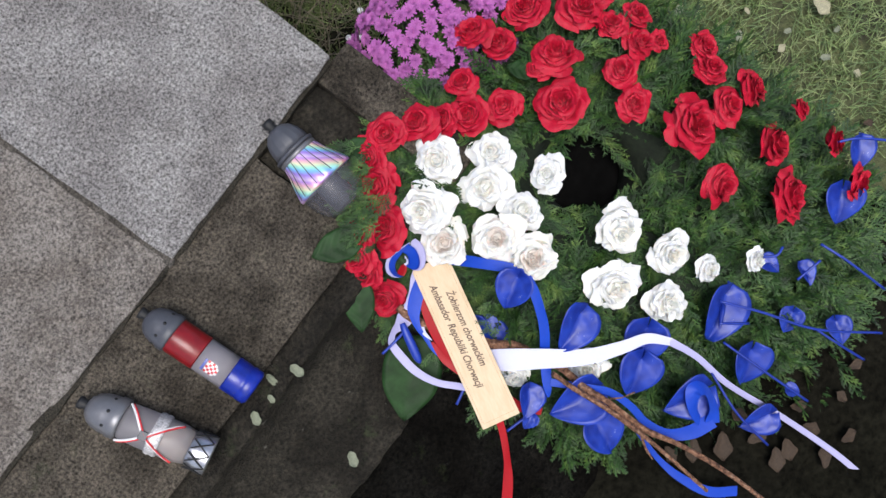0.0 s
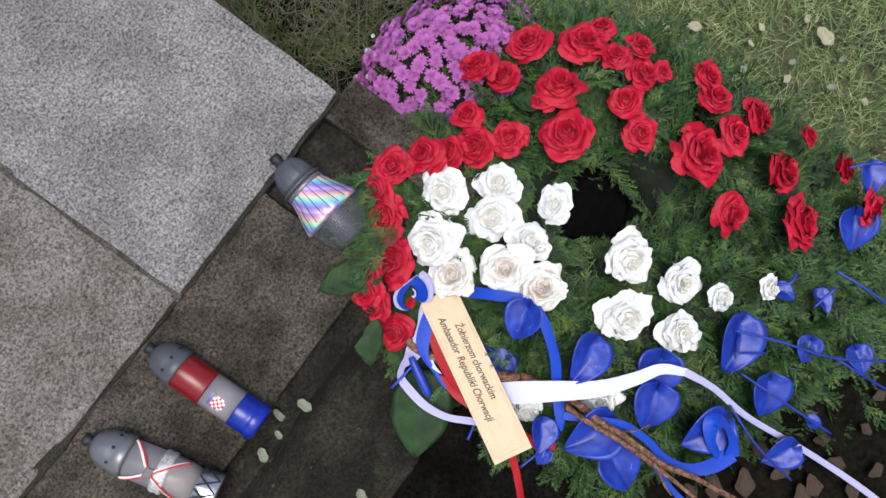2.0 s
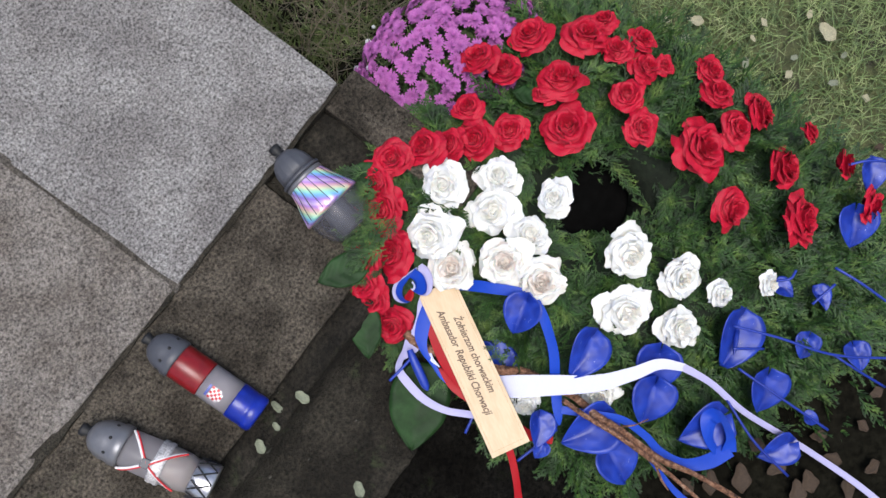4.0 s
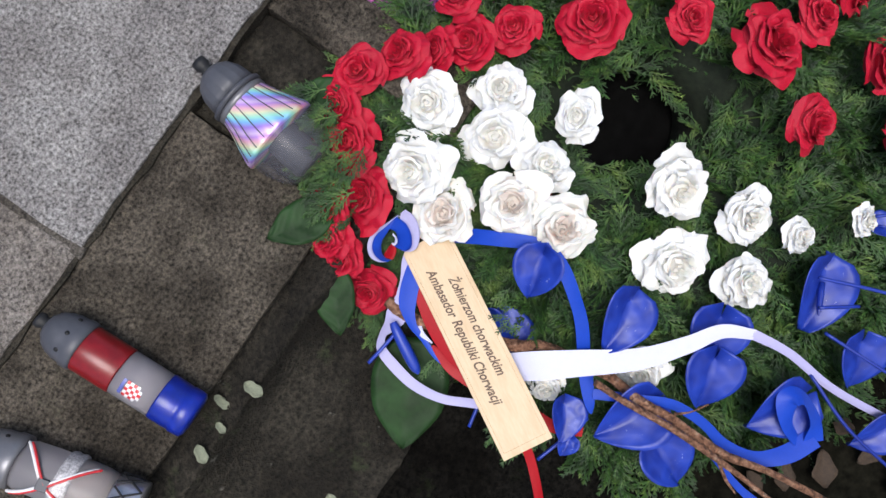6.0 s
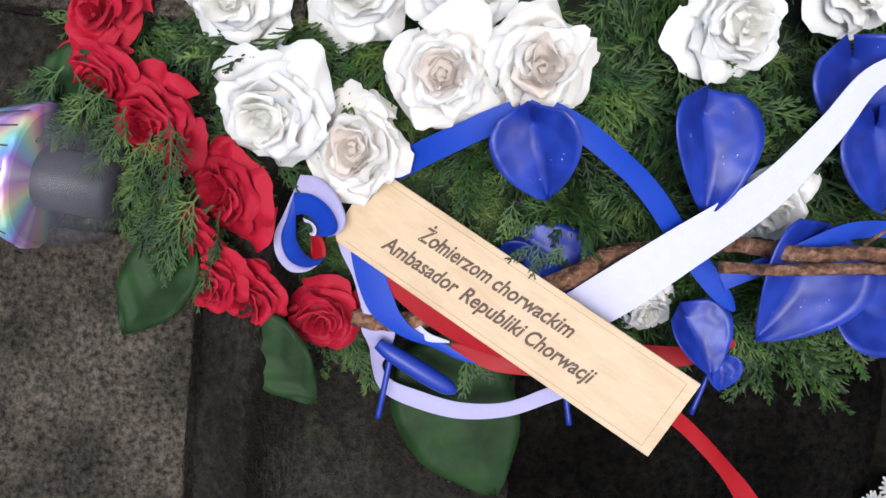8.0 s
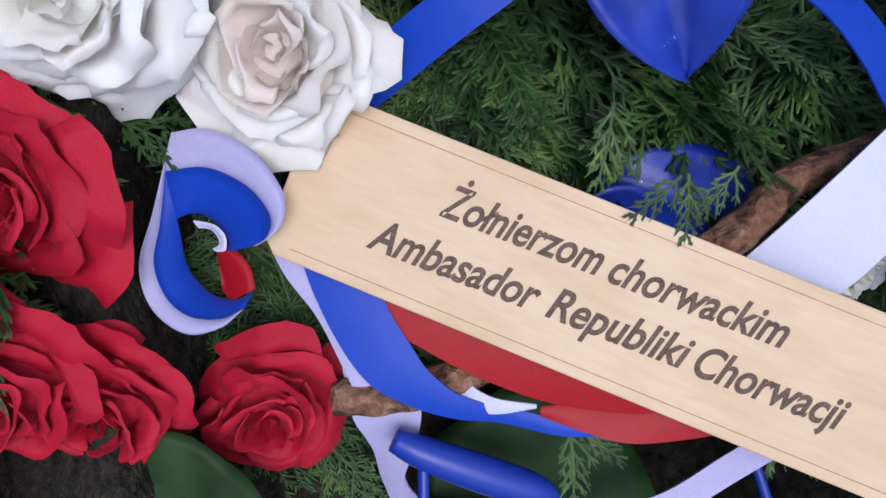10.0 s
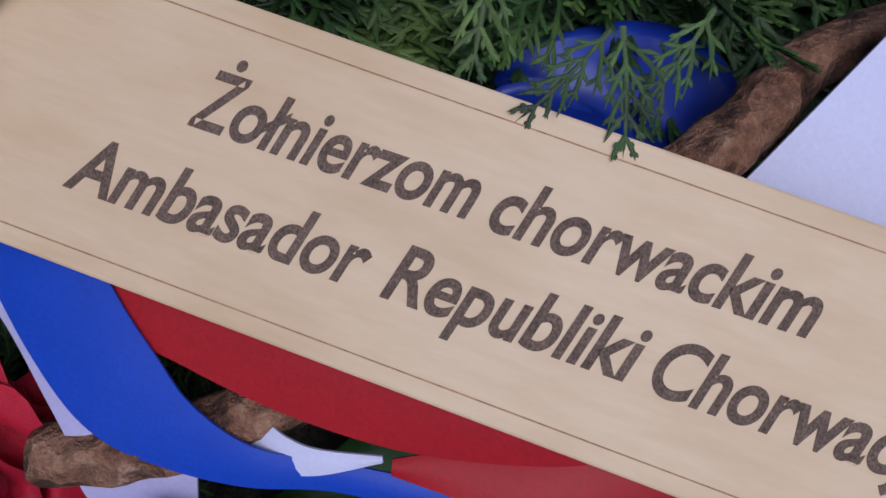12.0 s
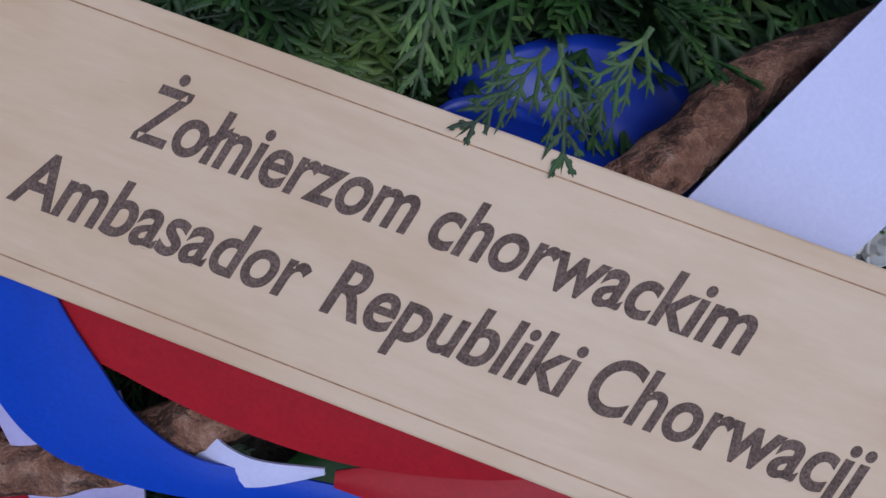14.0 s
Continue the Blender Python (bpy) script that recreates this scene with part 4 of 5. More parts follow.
# ---- the wreath ----
WREATH = (0.1, -0.485)
HOLE = (0.15, -0.447)


# The wreath's reach from its middle, every twenty degrees round.
REACH = [0.345, 0.36, 0.38, 0.38, 0.45, 0.54, 0.55, 0.46, 0.36, 0.32, 0.325, 0.36, 0.373, 0.35, 0.37, 0.415, 0.425, 0.385]


def reach(degrees):
    f = ((degrees + 180) % 360) / 20
    i = int(f) % 18
    return REACH[i] + (REACH[(i + 1) % 18] - REACH[i]) * (f - int(f))


def ring(x, y):
    """How high the wreath's green body stands at a place: its height, or None outside it."""
    d = Vector((x - WREATH[0], y - WREATH[1]))
    h = Vector((x - HOLE[0], y - HOLE[1]))
    outer = reach(math.degrees(math.atan2(d.y, d.x)))
    inner = 0.05 * (1 + 0.9 * math.cos(math.atan2(h.y, h.x) + 0.8) ** 2)
    if d.length > outer or h.length < inner:
        return None
    s = (h.length - inner) / max(1e-3, (h.length - inner) + (outer - d.length))
    fall = min(1.0, max(0.0, (-0.47 - y) / 0.2))
    return -0.13 + (0.125 - 0.032 * fall) * math.sin(math.pi * min(1, max(0, s))) ** 0.6


def spray_shape(seed, n=4, count=9, leaf=4, thick=1.0):
    """A flat spray of scaly conifer twigs along +x, about 1 long: points and faces."""
    rng = np.random.default_rng(seed)
    verts, faces = [], []

    def twig(p, a, length, width, bend, lift):
        base = len(verts)
        q = np.array(p, float)
        out = []
        for k in range(n + 1):
            f = k / n
            ang = a + bend * f
            d = np.array([math.cos(ang), math.sin(ang), lift])
            s = np.array([-math.sin(ang), math.cos(ang), 0])
            w = width * thick * (1 - 0.15 * f) * (0.72 if n > 3 and k % 2 else 1.06) if k < n else width * 0.2
            verts.extend([q - s * w, q + np.array([0, 0, width * 0.8]), q + s * w])
            out.append(q.copy())
            q = q + d * length / n
        for k in range(n):
            i = base + 3 * k
            faces.extend([(i, i + 3, i + 4, i + 1), (i + 1, i + 4, i + 5, i + 2)])
        return out

    stem_bend = rng.uniform(-0.5, 0.5)
    main = twig((0, 0, 0), -stem_bend / 2, 1.0, 0.014, stem_bend, -0.1)
    for k in range(count):
        f = 0.1 + 0.85 * k / count
        i = min(n - 1, int(f * n))
        p = main[i] + (main[i + 1] - main[i]) * (f * n - i)
        for side in (-1, 1):
            if rng.random() < 0.12:
                continue
            a = -stem_bend / 2 + stem_bend * f + side * rng.uniform(0.55, 0.85)
            length = 0.42 * (1 - 0.55 * f) * rng.uniform(0.75, 1.15)
            lift = rng.uniform(-0.2, 0.25)
            b = -side * rng.uniform(0.2, 0.5)
            sub = twig(p, a, length, 0.0125, b, lift)
            for m in range(leaf):
                g = 0.25 + 0.8 / leaf * m
                j = min(n - 1, int(g * n))
                q = sub[j] + (sub[j + 1] - sub[j]) * (g * n - j)
                for s2 in (-1, 1):
                    if rng.random() < 0.15:
                        continue
                    twig(q, a + b * g + s2 * rng.uniform(0.5, 0.8), length * 0.34 * (1.1 - 0.5 * g) * rng.uniform(0.7, 1.2), 0.0115, -s2 * 0.3, lift + rng.uniform(-0.15, 0.2))
    return np.array(verts), np.array(faces)


def greenery(name, spots, shapes, mat):
    vs, fs, base = [], [], 0
    for k, m in spots:
        v, f = shapes[k]
        a = np.array(m)
        vs.append(v @ a[:3, :3].T + a[:3, 3])
        fs.append(f + base)
        base += len(v)
    return mesh_of(name, np.concatenate(vs), np.concatenate(fs).tolist(), mat)


SPRAYS = [spray_shape(s) for s in range(6)] + [spray_shape(s, 2, 9, 3, 1.15) for s in range(6, 12)] + [spray_shape(s, 1, 9, 3, 1.2) for s in range(6)] + [spray_shape(12, 4, 5, 2, 1.7)]
FINE, PLAIN, DEEP, SPARSE = 0, 6, 12, 18
wreath = empty("wreath", Matrix())
tagged(wreath, "large funeral wreath of conifer, roses and blue anthuriums", "wreath")


def backing():
    n, verts, faces = 72, [], []
    for i in range(n):
        a = 2 * math.pi * i / n
        d = Vector((math.cos(a), math.sin(a), 0))
        inner = Vector((*HOLE, 0)) + d * 0.07
        k = reach(math.degrees(a)) - 0.05
        outer = Vector((*WREATH, 0)) + d * k
        mid = (inner + outer) / 2
        for p, z in ((inner, -0.15), (inner.lerp(mid, 0.3), -0.085), (mid, -0.055), (outer.lerp(mid, 0.35), -0.085), (outer, -0.15), (mid, -0.17)):
            verts.append((p.x, p.y, z + 0.01 * noise.noise(p * 20)))
    for i in range(n):
        for k in range(6):
            a, b = i * 6 + k, i * 6 + (k + 1) % 6
            c, d2 = ((i + 1) % n) * 6 + k, ((i + 1) % n) * 6 + (k + 1) % 6
            faces.append((a, c, d2, b))
    return mesh_of("backing", verts, faces, BACKING_GREEN)


# Black disc added below the ring; it stands for the shade inside the hole.
part("underlay", lathe("underlay", [(0.3, -0.165), (0.3, -0.16), (0.0, -0.16)], HOLE_SHADE, 48), wreath, "black disc added under the ring as shade in its hole", Matrix.Translation((*HOLE, 0)))
# Ring added to stop the view through gaps between the sprays.
part("backing", backing(), wreath, "dark green ring added behind the greenery")


# The engraved plaque's own frame, needed to keep the sprays off it.
PLAQUE_LENGTH, PLAQUE_WIDTH = 0.2653, 0.057
ORIGIN = Vector((-0.1779, -0.2899, -0.0255))
ALONG = Vector((-0.492, -0.8488, 0.1937)).normalized()
ACROSS = Vector((0.8691, -0.4657, 0.167))
ACROSS = (ACROSS - ALONG * ACROSS.dot(ALONG)).normalized()
FACE = ALONG.cross(ACROSS).normalized()
BOARD = Matrix((ALONG, ACROSS, FACE)).transposed().to_4x4()
BOARD.translation = ORIGIN
BOARD_INVERSE = BOARD.inverted()
KEEP_CLEAR = [(x, y, r * 0.85) for x, y, z, r in RED_ROSES_UPPER + RED_ROSES_LOWER + WHITE_ROSES] + [(x, y, r * 0.9) for x, y, z, a, r in ANTHURIUMS]


def is_clear(p):
    q = BOARD_INVERSE @ p
    if -0.03 < q.x < 0.28 and -0.012 < q.y < 0.062 and q.z > -0.016:
        return False
    if p.z < -0.047:
        return True
    if (p.x + 0.174) ** 2 + (p.y + 0.268) ** 2 < 0.046 ** 2:
        return False
    if -0.02 < q.x < 0.2 and -0.05 < q.y <= -0.012:
        return False
    return all((p.x - x) ** 2 + (p.y - y) ** 2 > r * r for x, y, r in KEEP_CLEAR)


RIBBON_POINTS = [(*row[:3], row[3] * 0.5 + 0.007) for rows in (RIBBON_WHITE, RIBBON_BLUE, RIBBON_BLUE_LOWER, RIBBON_WHITE_TAIL) for row in smooth_line(rows, 4).tolist()]


def covers_ribbon(m, size):
    """Whether a spray would stick up through the ribbons."""
    for s, t in ((0, 0), (0.15, 0), (0.45, 0), (0.3, 0.25), (0.3, -0.25), (0.6, 0), (0.6, 0.35), (0.6, -0.35), (0.85, 0.2), (0.85, -0.2), (1, 0)):
        p = m @ Vector((s * size, t * size, 0))
        q = BOARD_INVERSE @ p
        if (p.z > -0.06 and -0.03 < q.x < 0.19 and -0.06 < q.y < 0.01) or (p.z > -0.085 and 0.03 < q.x < 0.22 and -0.12 < q.y < -0.02):
            return True
        for x, y, z, w in RIBBON_POINTS:
            if (p.x - x) ** 2 + (p.y - y) ** 2 < w * w and p.z > z - 0.008:
                return True
    return False


def spray_spots(rng, count):
    made = 0
    while made < count:
        x, y = rng.uniform(-0.4, 0.6), rng.uniform(-1.08, -0.02)
        h = ring(x, y)
        if h is None:
            continue
        low = rng.random() < 0.5
        d = math.atan2(y - HOLE[1], x - HOLE[0]) + rng.normal(0, 0.9)
        size = rng.uniform(0.06, 0.11)
        m = pose(x, y, h - rng.uniform(0.0, 0.02) - (0.034 if low else 0.004), 0, 0, math.degrees(d)) @ pose(0, 0, 0, rng.normal(0, 34), rng.uniform(-4, 14) if low else rng.uniform(-38, 14), 0)
        if not low and not (is_clear(m @ Vector((size, 0, 0))) and is_clear(m @ Vector((size * 0.55, 0, 0)))):
            continue
        if covers_ribbon(m, size):
            continue
        made += 1
        near = (x + 0.16) ** 2 + (y + 0.38) ** 2 < 0.15 ** 2
        yield int(rng.integers(6)) + (FINE if near else DEEP if low else PLAIN), m @ Matrix.Diagonal((size, size, size, 1))
    for _ in range(900):
        x, y = rng.uniform(-0.3, 0.5), rng.uniform(-0.95, -0.1)
        h = ring(x, y)
        if h is None:
            continue
        size = rng.uniform(0.06, 0.1)
        m = pose(x, y, h - rng.uniform(0.02, 0.035), rng.normal(0, 14), rng.uniform(-14, 4), rng.uniform(0, 360))
        tip = m @ Vector((size, 0, 0))
        if ring(tip.x, tip.y) is not None and not covers_ribbon(m, size):
            yield int(rng.integers(6)) + PLAIN, m @ Matrix.Diagonal((size, size, size, 1))
    for _ in range(190):
        x, y = rng.uniform(-0.255, -0.12), rng.uniform(-0.33, -0.19)
        if ring(x, y) is not None:
            yield int(rng.integers(6)) + FINE, pose(x, y, rng.uniform(-0.075, -0.056), rng.normal(0, 12), rng.uniform(-6, 4), rng.uniform(0, 360)) @ Matrix.Diagonal((0.05, 0.05, 0.05, 1))
    for px, py, qx, qy, h, size in ((0.1243, 0.0738, 0.1122, 0.0519, 0.003, 0.025), (0.1262, 0.0752, 0.1338, 0.0532, 0.003, 0.026), (0.141, 0.084, 0.133, 0.061, 0.002, 0.026), (0.095, 0.09, 0.1, 0.06, -0.006, 0.034), (0.1275, -0.0245, 0.1409, -0.0554, -0.021, 0.034), (0.129, -0.0245, 0.1527, -0.0306, -0.022, 0.026)):
        a = math.degrees(math.atan2(qy - py, qx - px))
        yield SPARSE, BOARD @ pose(px, py, h, 0, 2, a) @ Matrix.Diagonal((size, size, size, 1))
    for _ in range(420):
        x, y = rng.uniform(-0.27, -0.08), rng.uniform(-0.36, -0.1)
        if ring(x, y) is None:
            continue
        m = pose(x, y, rng.uniform(-0.075, -0.042), rng.normal(0, 14), rng.uniform(-4, 6), rng.uniform(120, 260))
        if not covers_ribbon(m, 0.06):
            yield int(rng.integers(6)) + PLAIN, m @ Matrix.Diagonal((0.06, 0.06, 0.06, 1))
    for _ in range(16):
        f = rng.random()
        yield int(rng.integers(6)), pose(-0.07 - 0.1 * f, -0.1 - 0.12 * f, rng.uniform(0.0, 0.02), rng.normal(0, 15), rng.uniform(-4, 10), 150 + rng.normal(0, 25)) @ Matrix.Diagonal((0.065, 0.065, 0.065, 1))
    for _ in range(420):
        x, y = rng.uniform(-0.24, 0.1), rng.uniform(-0.33, -0.11)
        if ring(x, y) is None or (x + 0.176) ** 2 + (y + 0.268) ** 2 < 0.068 ** 2:
            continue
        m = pose(x, y, rng.uniform(-0.035, -0.012), rng.normal(0, 16), rng.uniform(-6, 4), rng.uniform(90, 250))
        if not covers_ribbon(m, 0.055) and all(-0.02 > (BOARD_INVERSE @ (m @ Vector((s * 0.055, 0, 0)))).y or (BOARD_INVERSE @ (m @ Vector((s * 0.055, 0, 0)))).x < -0.03 for s in (0, 0.5, 1)):
            yield int(rng.integers(6)) + PLAIN, m @ Matrix.Diagonal((0.055, 0.055, 0.055, 1))
    for x, y, a in ((-0.145, -0.178, 178), (-0.16, -0.195, 195), (-0.15, -0.205, 205), (-0.135, -0.165, 165)):
        yield int(rng.integers(6)), pose(x + 0.038, y + 0.018, 0.03, 0, -14, a - 22) @ Matrix.Diagonal((0.05, 0.05, 0.05, 1))
    for x, y, a in ((-0.2, -0.2, 185), (-0.165, -0.16, 160), (-0.19, -0.18, 150), (-0.15, -0.135, 140), (-0.17, -0.15, 190), (-0.13, -0.12, 120)):
        yield int(rng.integers(6)), pose(x + 0.04, y, -0.004, 0, 4, a) @ Matrix.Diagonal((0.06, 0.06, 0.06, 1))


tagged(part("foliage", greenery("foliage", spray_spots(np.random.default_rng(7), 2700), SPRAYS, CONIFER), wreath, "dense flat sprays of green conifer"), kind="stuff")


def petal_surface(rng, f, a0, loose):
    """One petal of a unit rose; f runs from the heart (0) to the rim (1)."""
    verts, faces = [], []
    wide = 0.2 + 0.78 * f ** 0.85 * rng.uniform(0.88, 1.12)
    height = 0.66 - 0.5 * f ** 1.5 + rng.normal(0, 0.05)
    depth = 0.22 + 0.3 * f
    half = radians(88 - 38 * f) * rng.uniform(0.8, 1.15)
    curl = (0.04 + 0.5 * f * f) * rng.uniform(0.5, 1.2 + loose)
    ph, wob, tilt = rng.uniform(0, 6.28), rng.uniform(0.02, 0.07), rng.normal(0, 0.16)
    tip = rng.uniform(-0.02, 0.18) * f
    start = 0.62 - 0.2 * f
    nu, nv = 16, 10
    seed = Vector((rng.uniform(0, 50), rng.uniform(0, 50), 0))
    for j in range(nv + 1):
        v = j / nv
        for i in range(nu + 1):
            u = -1 + 2 * i / nu
            a = a0 + u * half * (0.6 + 0.4 * math.sin(math.pi * min(v, 0.6)))
            rad = wide * (start + (1 - start) * v ** 0.8) * (1 - 0.14 * u * u * v) * (1 + (curl * 0.16 + tip * (1 - abs(u))) * v ** 4)
            z = height - depth * (1 - math.sin(v * math.pi * 0.5) ** 0.9) - 0.14 * abs(u) ** 3 * v - curl * max(0, v - 0.5) ** 1.4 * (1.0 + 0.5 * u * math.sin(ph))
            rad += wob * math.sin(4.2 * u + ph) * v
            z += wob * math.sin(3.3 * u + ph * 1.7) * v + tilt * u * v * 0.5
            p = Vector((rad * math.cos(a), rad * math.sin(a), z))
            verts.append(p + (noise.noise_vector(p * 2.2 + seed) * (0.12 + 0.1 * loose) + noise.noise_vector(p * 6 + seed) * (0.03 + 0.05 * loose)) * (0.35 + 0.65 * v))
    for j in range(nv):
        for i in range(nu):
            q = j * (nu + 1) + i
            faces.append((q, q + 1, q + nu + 2, q + nu + 1))
    return verts, faces


def rose_kind(name, seed, mat, loose=0.0, inner=None):
    """The wound heart of a unit rose and its loose petals, as meshes."""
    rng = np.random.default_rng(seed)
    verts, faces, n, m = [], [], 70, 5
    for i in range(n + 1):
        s = i / n
        a, r = s * 3.4 * math.pi, 0.03 + 0.24 * s + 0.03 * math.sin(9 * s)
        for j in range(m + 1):
            v = j / m
            q = r * (0.6 + 0.5 * v) + 0.02 * math.sin(5 * a + seed) * v
            verts.append((q * math.cos(a), q * math.sin(a), 0.15 + (0.5 - 0.08 * s + 0.05 * math.sin(2.3 * a + seed)) * v))
    for i in range(n):
        for j in range(m):
            q = i * (m + 1) + j
            faces.append((q, q + m + 1, q + m + 2, q + 1))
    base, k = len(verts), 20
    for q, z in ((0.06, 0.42), (0.3, 0.33), (0.55, 0.16), (0.8, -0.08)):
        for i in range(k):
            t = 2 * math.pi * i / k
            verts.append((q * math.cos(t), q * math.sin(t), z + 0.03 * math.sin(5 * t + q * 9)))
    faces.append(tuple(range(base, base + k)))
    for j in range(3):
        for i in range(k):
            p, q = base + j * k + i, base + j * k + (i + 1) % k
            faces.append((p, p + k, q + k, q))
    heart = mesh_of(name, verts, faces, inner or mat)
    petals = []
    for k in range(19):
        f = 0.08 + 0.92 * k / 18
        petals.append(mesh_of("petal", *petal_surface(rng, f, k * 2.39996 + rng.normal(0, 0.25), loose), inner if inner and f < 0.3 else mat))
    return heart, petals


RED_KINDS = [rose_kind("red_rose", s, RED_PETAL, 0.2) for s in range(4)]
WHITE_KINDS = [rose_kind("white_rose", 20 + s, WHITE_PETAL, 0.7, CREAM_HEART) for s in range(4)]
FADED_KINDS = [rose_kind("white_rose", 40 + s, FADED_PETAL, 1.0, FADED_HEART) for s in range(3)]


def set_rose(name, kind, x, y, z, r, label):
    d = Vector((x - HOLE[0], y - HOLE[1], 0))
    rim = min(1.0, max(0.0, (d.length - 0.2) / 0.12))
    lean = d * (1.1 + ((0.3 if x < 0 else 1.2) * rim if name == "red_rose" else 0)) + Vector((0, 0, 0.75)) + Vector((random.uniform(-0.2, 0.2), random.uniform(-0.2, 0.2), 0))
    turn = lean.to_track_quat("Z", "Y").to_matrix().to_4x4()
    s = r * 1.04
    rose = part(name, kind[0], wreath, label, Matrix.Translation((x, y, z - 0.35 * s)) @ turn @ pose(0, 0, 0, 0, 0, random.uniform(0, 360)) @ Matrix.Diagonal((s * random.uniform(0.93, 1.07), s, s * 0.95, 1)))
    for me in kind[1]:
        part("petal", me, rose)


for i, (x, y, z, r) in enumerate(RED_ROSES_UPPER + RED_ROSES_LOWER):
    set_rose("red_rose", RED_KINDS[i % 4], x, y, z, r, "deep red open rose")
for i, (x, y, z, r) in enumerate(WHITE_ROSES):
    faded = i in (6, 7, 8)
    set_rose("white_rose", FADED_KINDS[i % 3] if faded else WHITE_KINDS[i % 4], x, y, z, r, "fading cream-white rose" if faded else "white open rose")


def spathe_mesh(seed):
    """A waxy heart-shaped flower leaf of unit half width, tip towards +x."""
    rng = np.random.default_rng(seed)
    cup, twist = rng.uniform(0.2, 0.5), rng.uniform(-0.25, 0.25)

    def f(u, v):
        x = -0.85 + 1.85 * v
        w = max(0.02, 1.04 * math.sin(math.pi * min(1, v ** 0.52)) ** 0.78)
        back = -0.5 * abs(u) * (1 - v) ** 3
        return (x + back, u * w, cup * u * u * w - 0.12 * math.exp(-(u * 5) ** 2) + twist * u * x + 0.18 * math.sin(2.4 * v) - 0.25 * v * v)
    me = sheet_mesh("spathe", f, 12, 14, BLUE_WAX, 0.03)
    return me


SPATHES = [spathe_mesh(s) for s in range(5)]
SPADIX = lathe("spadix", [(0.09, 0), (0.1, 0.3), (0.08, 0.75), (0.03, 0.95), (0, 0.97)], BLUE_WAX, 10)
for i, (x, y, z, a, r) in enumerate(ANTHURIUMS):
    m = pose(x, y, z, random.uniform(-18, 18), random.uniform(-10, 22), a) @ Matrix.Diagonal((r * 1.05, r, r, 1))
    s = part("anthurium", SPATHES[i % 5], wreath, "blue painted waxy anthurium flower with scuffed edge", m)
    if i in (6, 9, 15):
        part("spadix", SPADIX, s, "", pose(-0.45, 0, 0.02, 0, 68, random.uniform(-15, 15)))
for rows in STEMS:
    part("stem", tube_mesh("stem", [(*p, 0.0022) for p in rows], BLUE_WAX, 8), wreath, "thin blue painted stem")


part("rolled_anthurium", tube_mesh("rolled_anthurium", ROLLED_SPATHE, BLUE_WAX, 12), wreath, "rolled blue anthurium under the plaque")


def broad_leaf_mesh(name, length, half, droop):
    def f(u, v):
        w = half * math.sin(math.pi * min(1, 0.06 + 0.94 * v)) ** 0.75 * (1.12 - 0.4 * v) * (1 + 0.03 * math.sin(11 * v))
        fold = 0.1 * abs(u) * w
        return ((v * 2 - 1) * length, u * w, fold + 0.0012 * math.sin(22 * v + 6 * abs(u)) - droop * (v * v) * length)
    return sheet_mesh(name, f, 10, 16, BROAD_LEAF, 0.0008)


for x, y, z, a, length, half in BROAD_LEAVES:
    part("broad_leaf", broad_leaf_mesh("broad_leaf", length, half, 0.1), wreath, "broad green leaf at the wreath's rim", pose(x, y, z, random.uniform(-6, 6), 2, a))
branch = part("branch", tube_mesh("branch", BRANCH_MAIN, BARK, 14, 0.2), wreath, "brown pine branch with peeling bark")
for rows in (BRANCH_FORK, BRANCH_TWIG, BRANCH_SHOOT):
    part("twig", tube_mesh("twig", rows, BARK, 10, 0.12), branch)

# ---- the engraved plaque ----
plaque = empty("memorial_plaque", BOARD)
tagged(plaque, "pale birch plywood plaque with burnt-in dedication, tied by ribbon", "plaque")


def board_mesh():
    """A thin plywood board with cut corners at its tied end."""
    bm = bmesh.new()
    c, y0, y1 = 0.005, -0.0035, PLAQUE_WIDTH
    rim = [(c, y0), (PLAQUE_LENGTH, y0), (PLAQUE_LENGTH, y1), (c, y1), (0, y1 - c), (0, y0 + c)]
    top = [bm.verts.new((x, y, 0)) for x, y in rim]
    low = [bm.verts.new((x, y, -0.0035)) for x, y in rim]
    bm.faces.new(top)
    bm.faces.new(low[::-1])
    for i in range(len(rim)):
        j = (i + 1) % len(rim)
        bm.faces.new((top[j], top[i], low[i], low[j]))
    bmesh.ops.bevel(bm, geom=bm.edges[:], offset=0.0006, segments=2, affect="EDGES", profile=0.6)
    me = bpy.data.meshes.new("board")
    bm.to_mesh(me)
    bm.free()
    me.materials.append(PLYWOOD)
    return me


board = part("board", board_mesh(), plaque)
for lo, hi in (((0.01, 0.0004), (0.2575, 0.0007)), ((0.01, 0.0522), (0.2575, 0.0525)), ((0.2575, 0.0004), (0.2578, 0.0525))):
    part("border_line", box_mesh("border_line", (*lo, 0.0), (*hi, 0.0001), SCORCH, 0), board)


def lettering(text, x0, x1, y):
    """One burnt word between two places along the plaque."""
    c = bpy.data.curves.new("lettering", "FONT")
    c.body, c.size, c.shear, c.extrude, c.offset = text, 0.0158, 0.3, 0.00008, 0.00034
    c.materials.append(ENGRAVED)
    ob = new("lettering", c)
    bpy.context.view_layer.update()
    left, right = min(v[0] for v in ob.bound_box), max(v[0] for v in ob.bound_box)
    me = bpy.data.meshes.new_from_object(ob.evaluated_get(bpy.context.evaluated_depsgraph_get()))
    bpy.data.objects.remove(ob)
    s = (x1 - x0) / (right - left)
    part("lettering", me, board, "dark burnt italic lettering", Matrix.Translation((x0, y, 0.00006)) @ pose(0, 0, 0, 0, 0, 1.0) @ Matrix.Diagonal((s, 1, 1, 1)) @ Matrix.Translation((-left, 0, 0)))


lettering("Żołnierzom", 0.0537, 0.112, 0.0312)
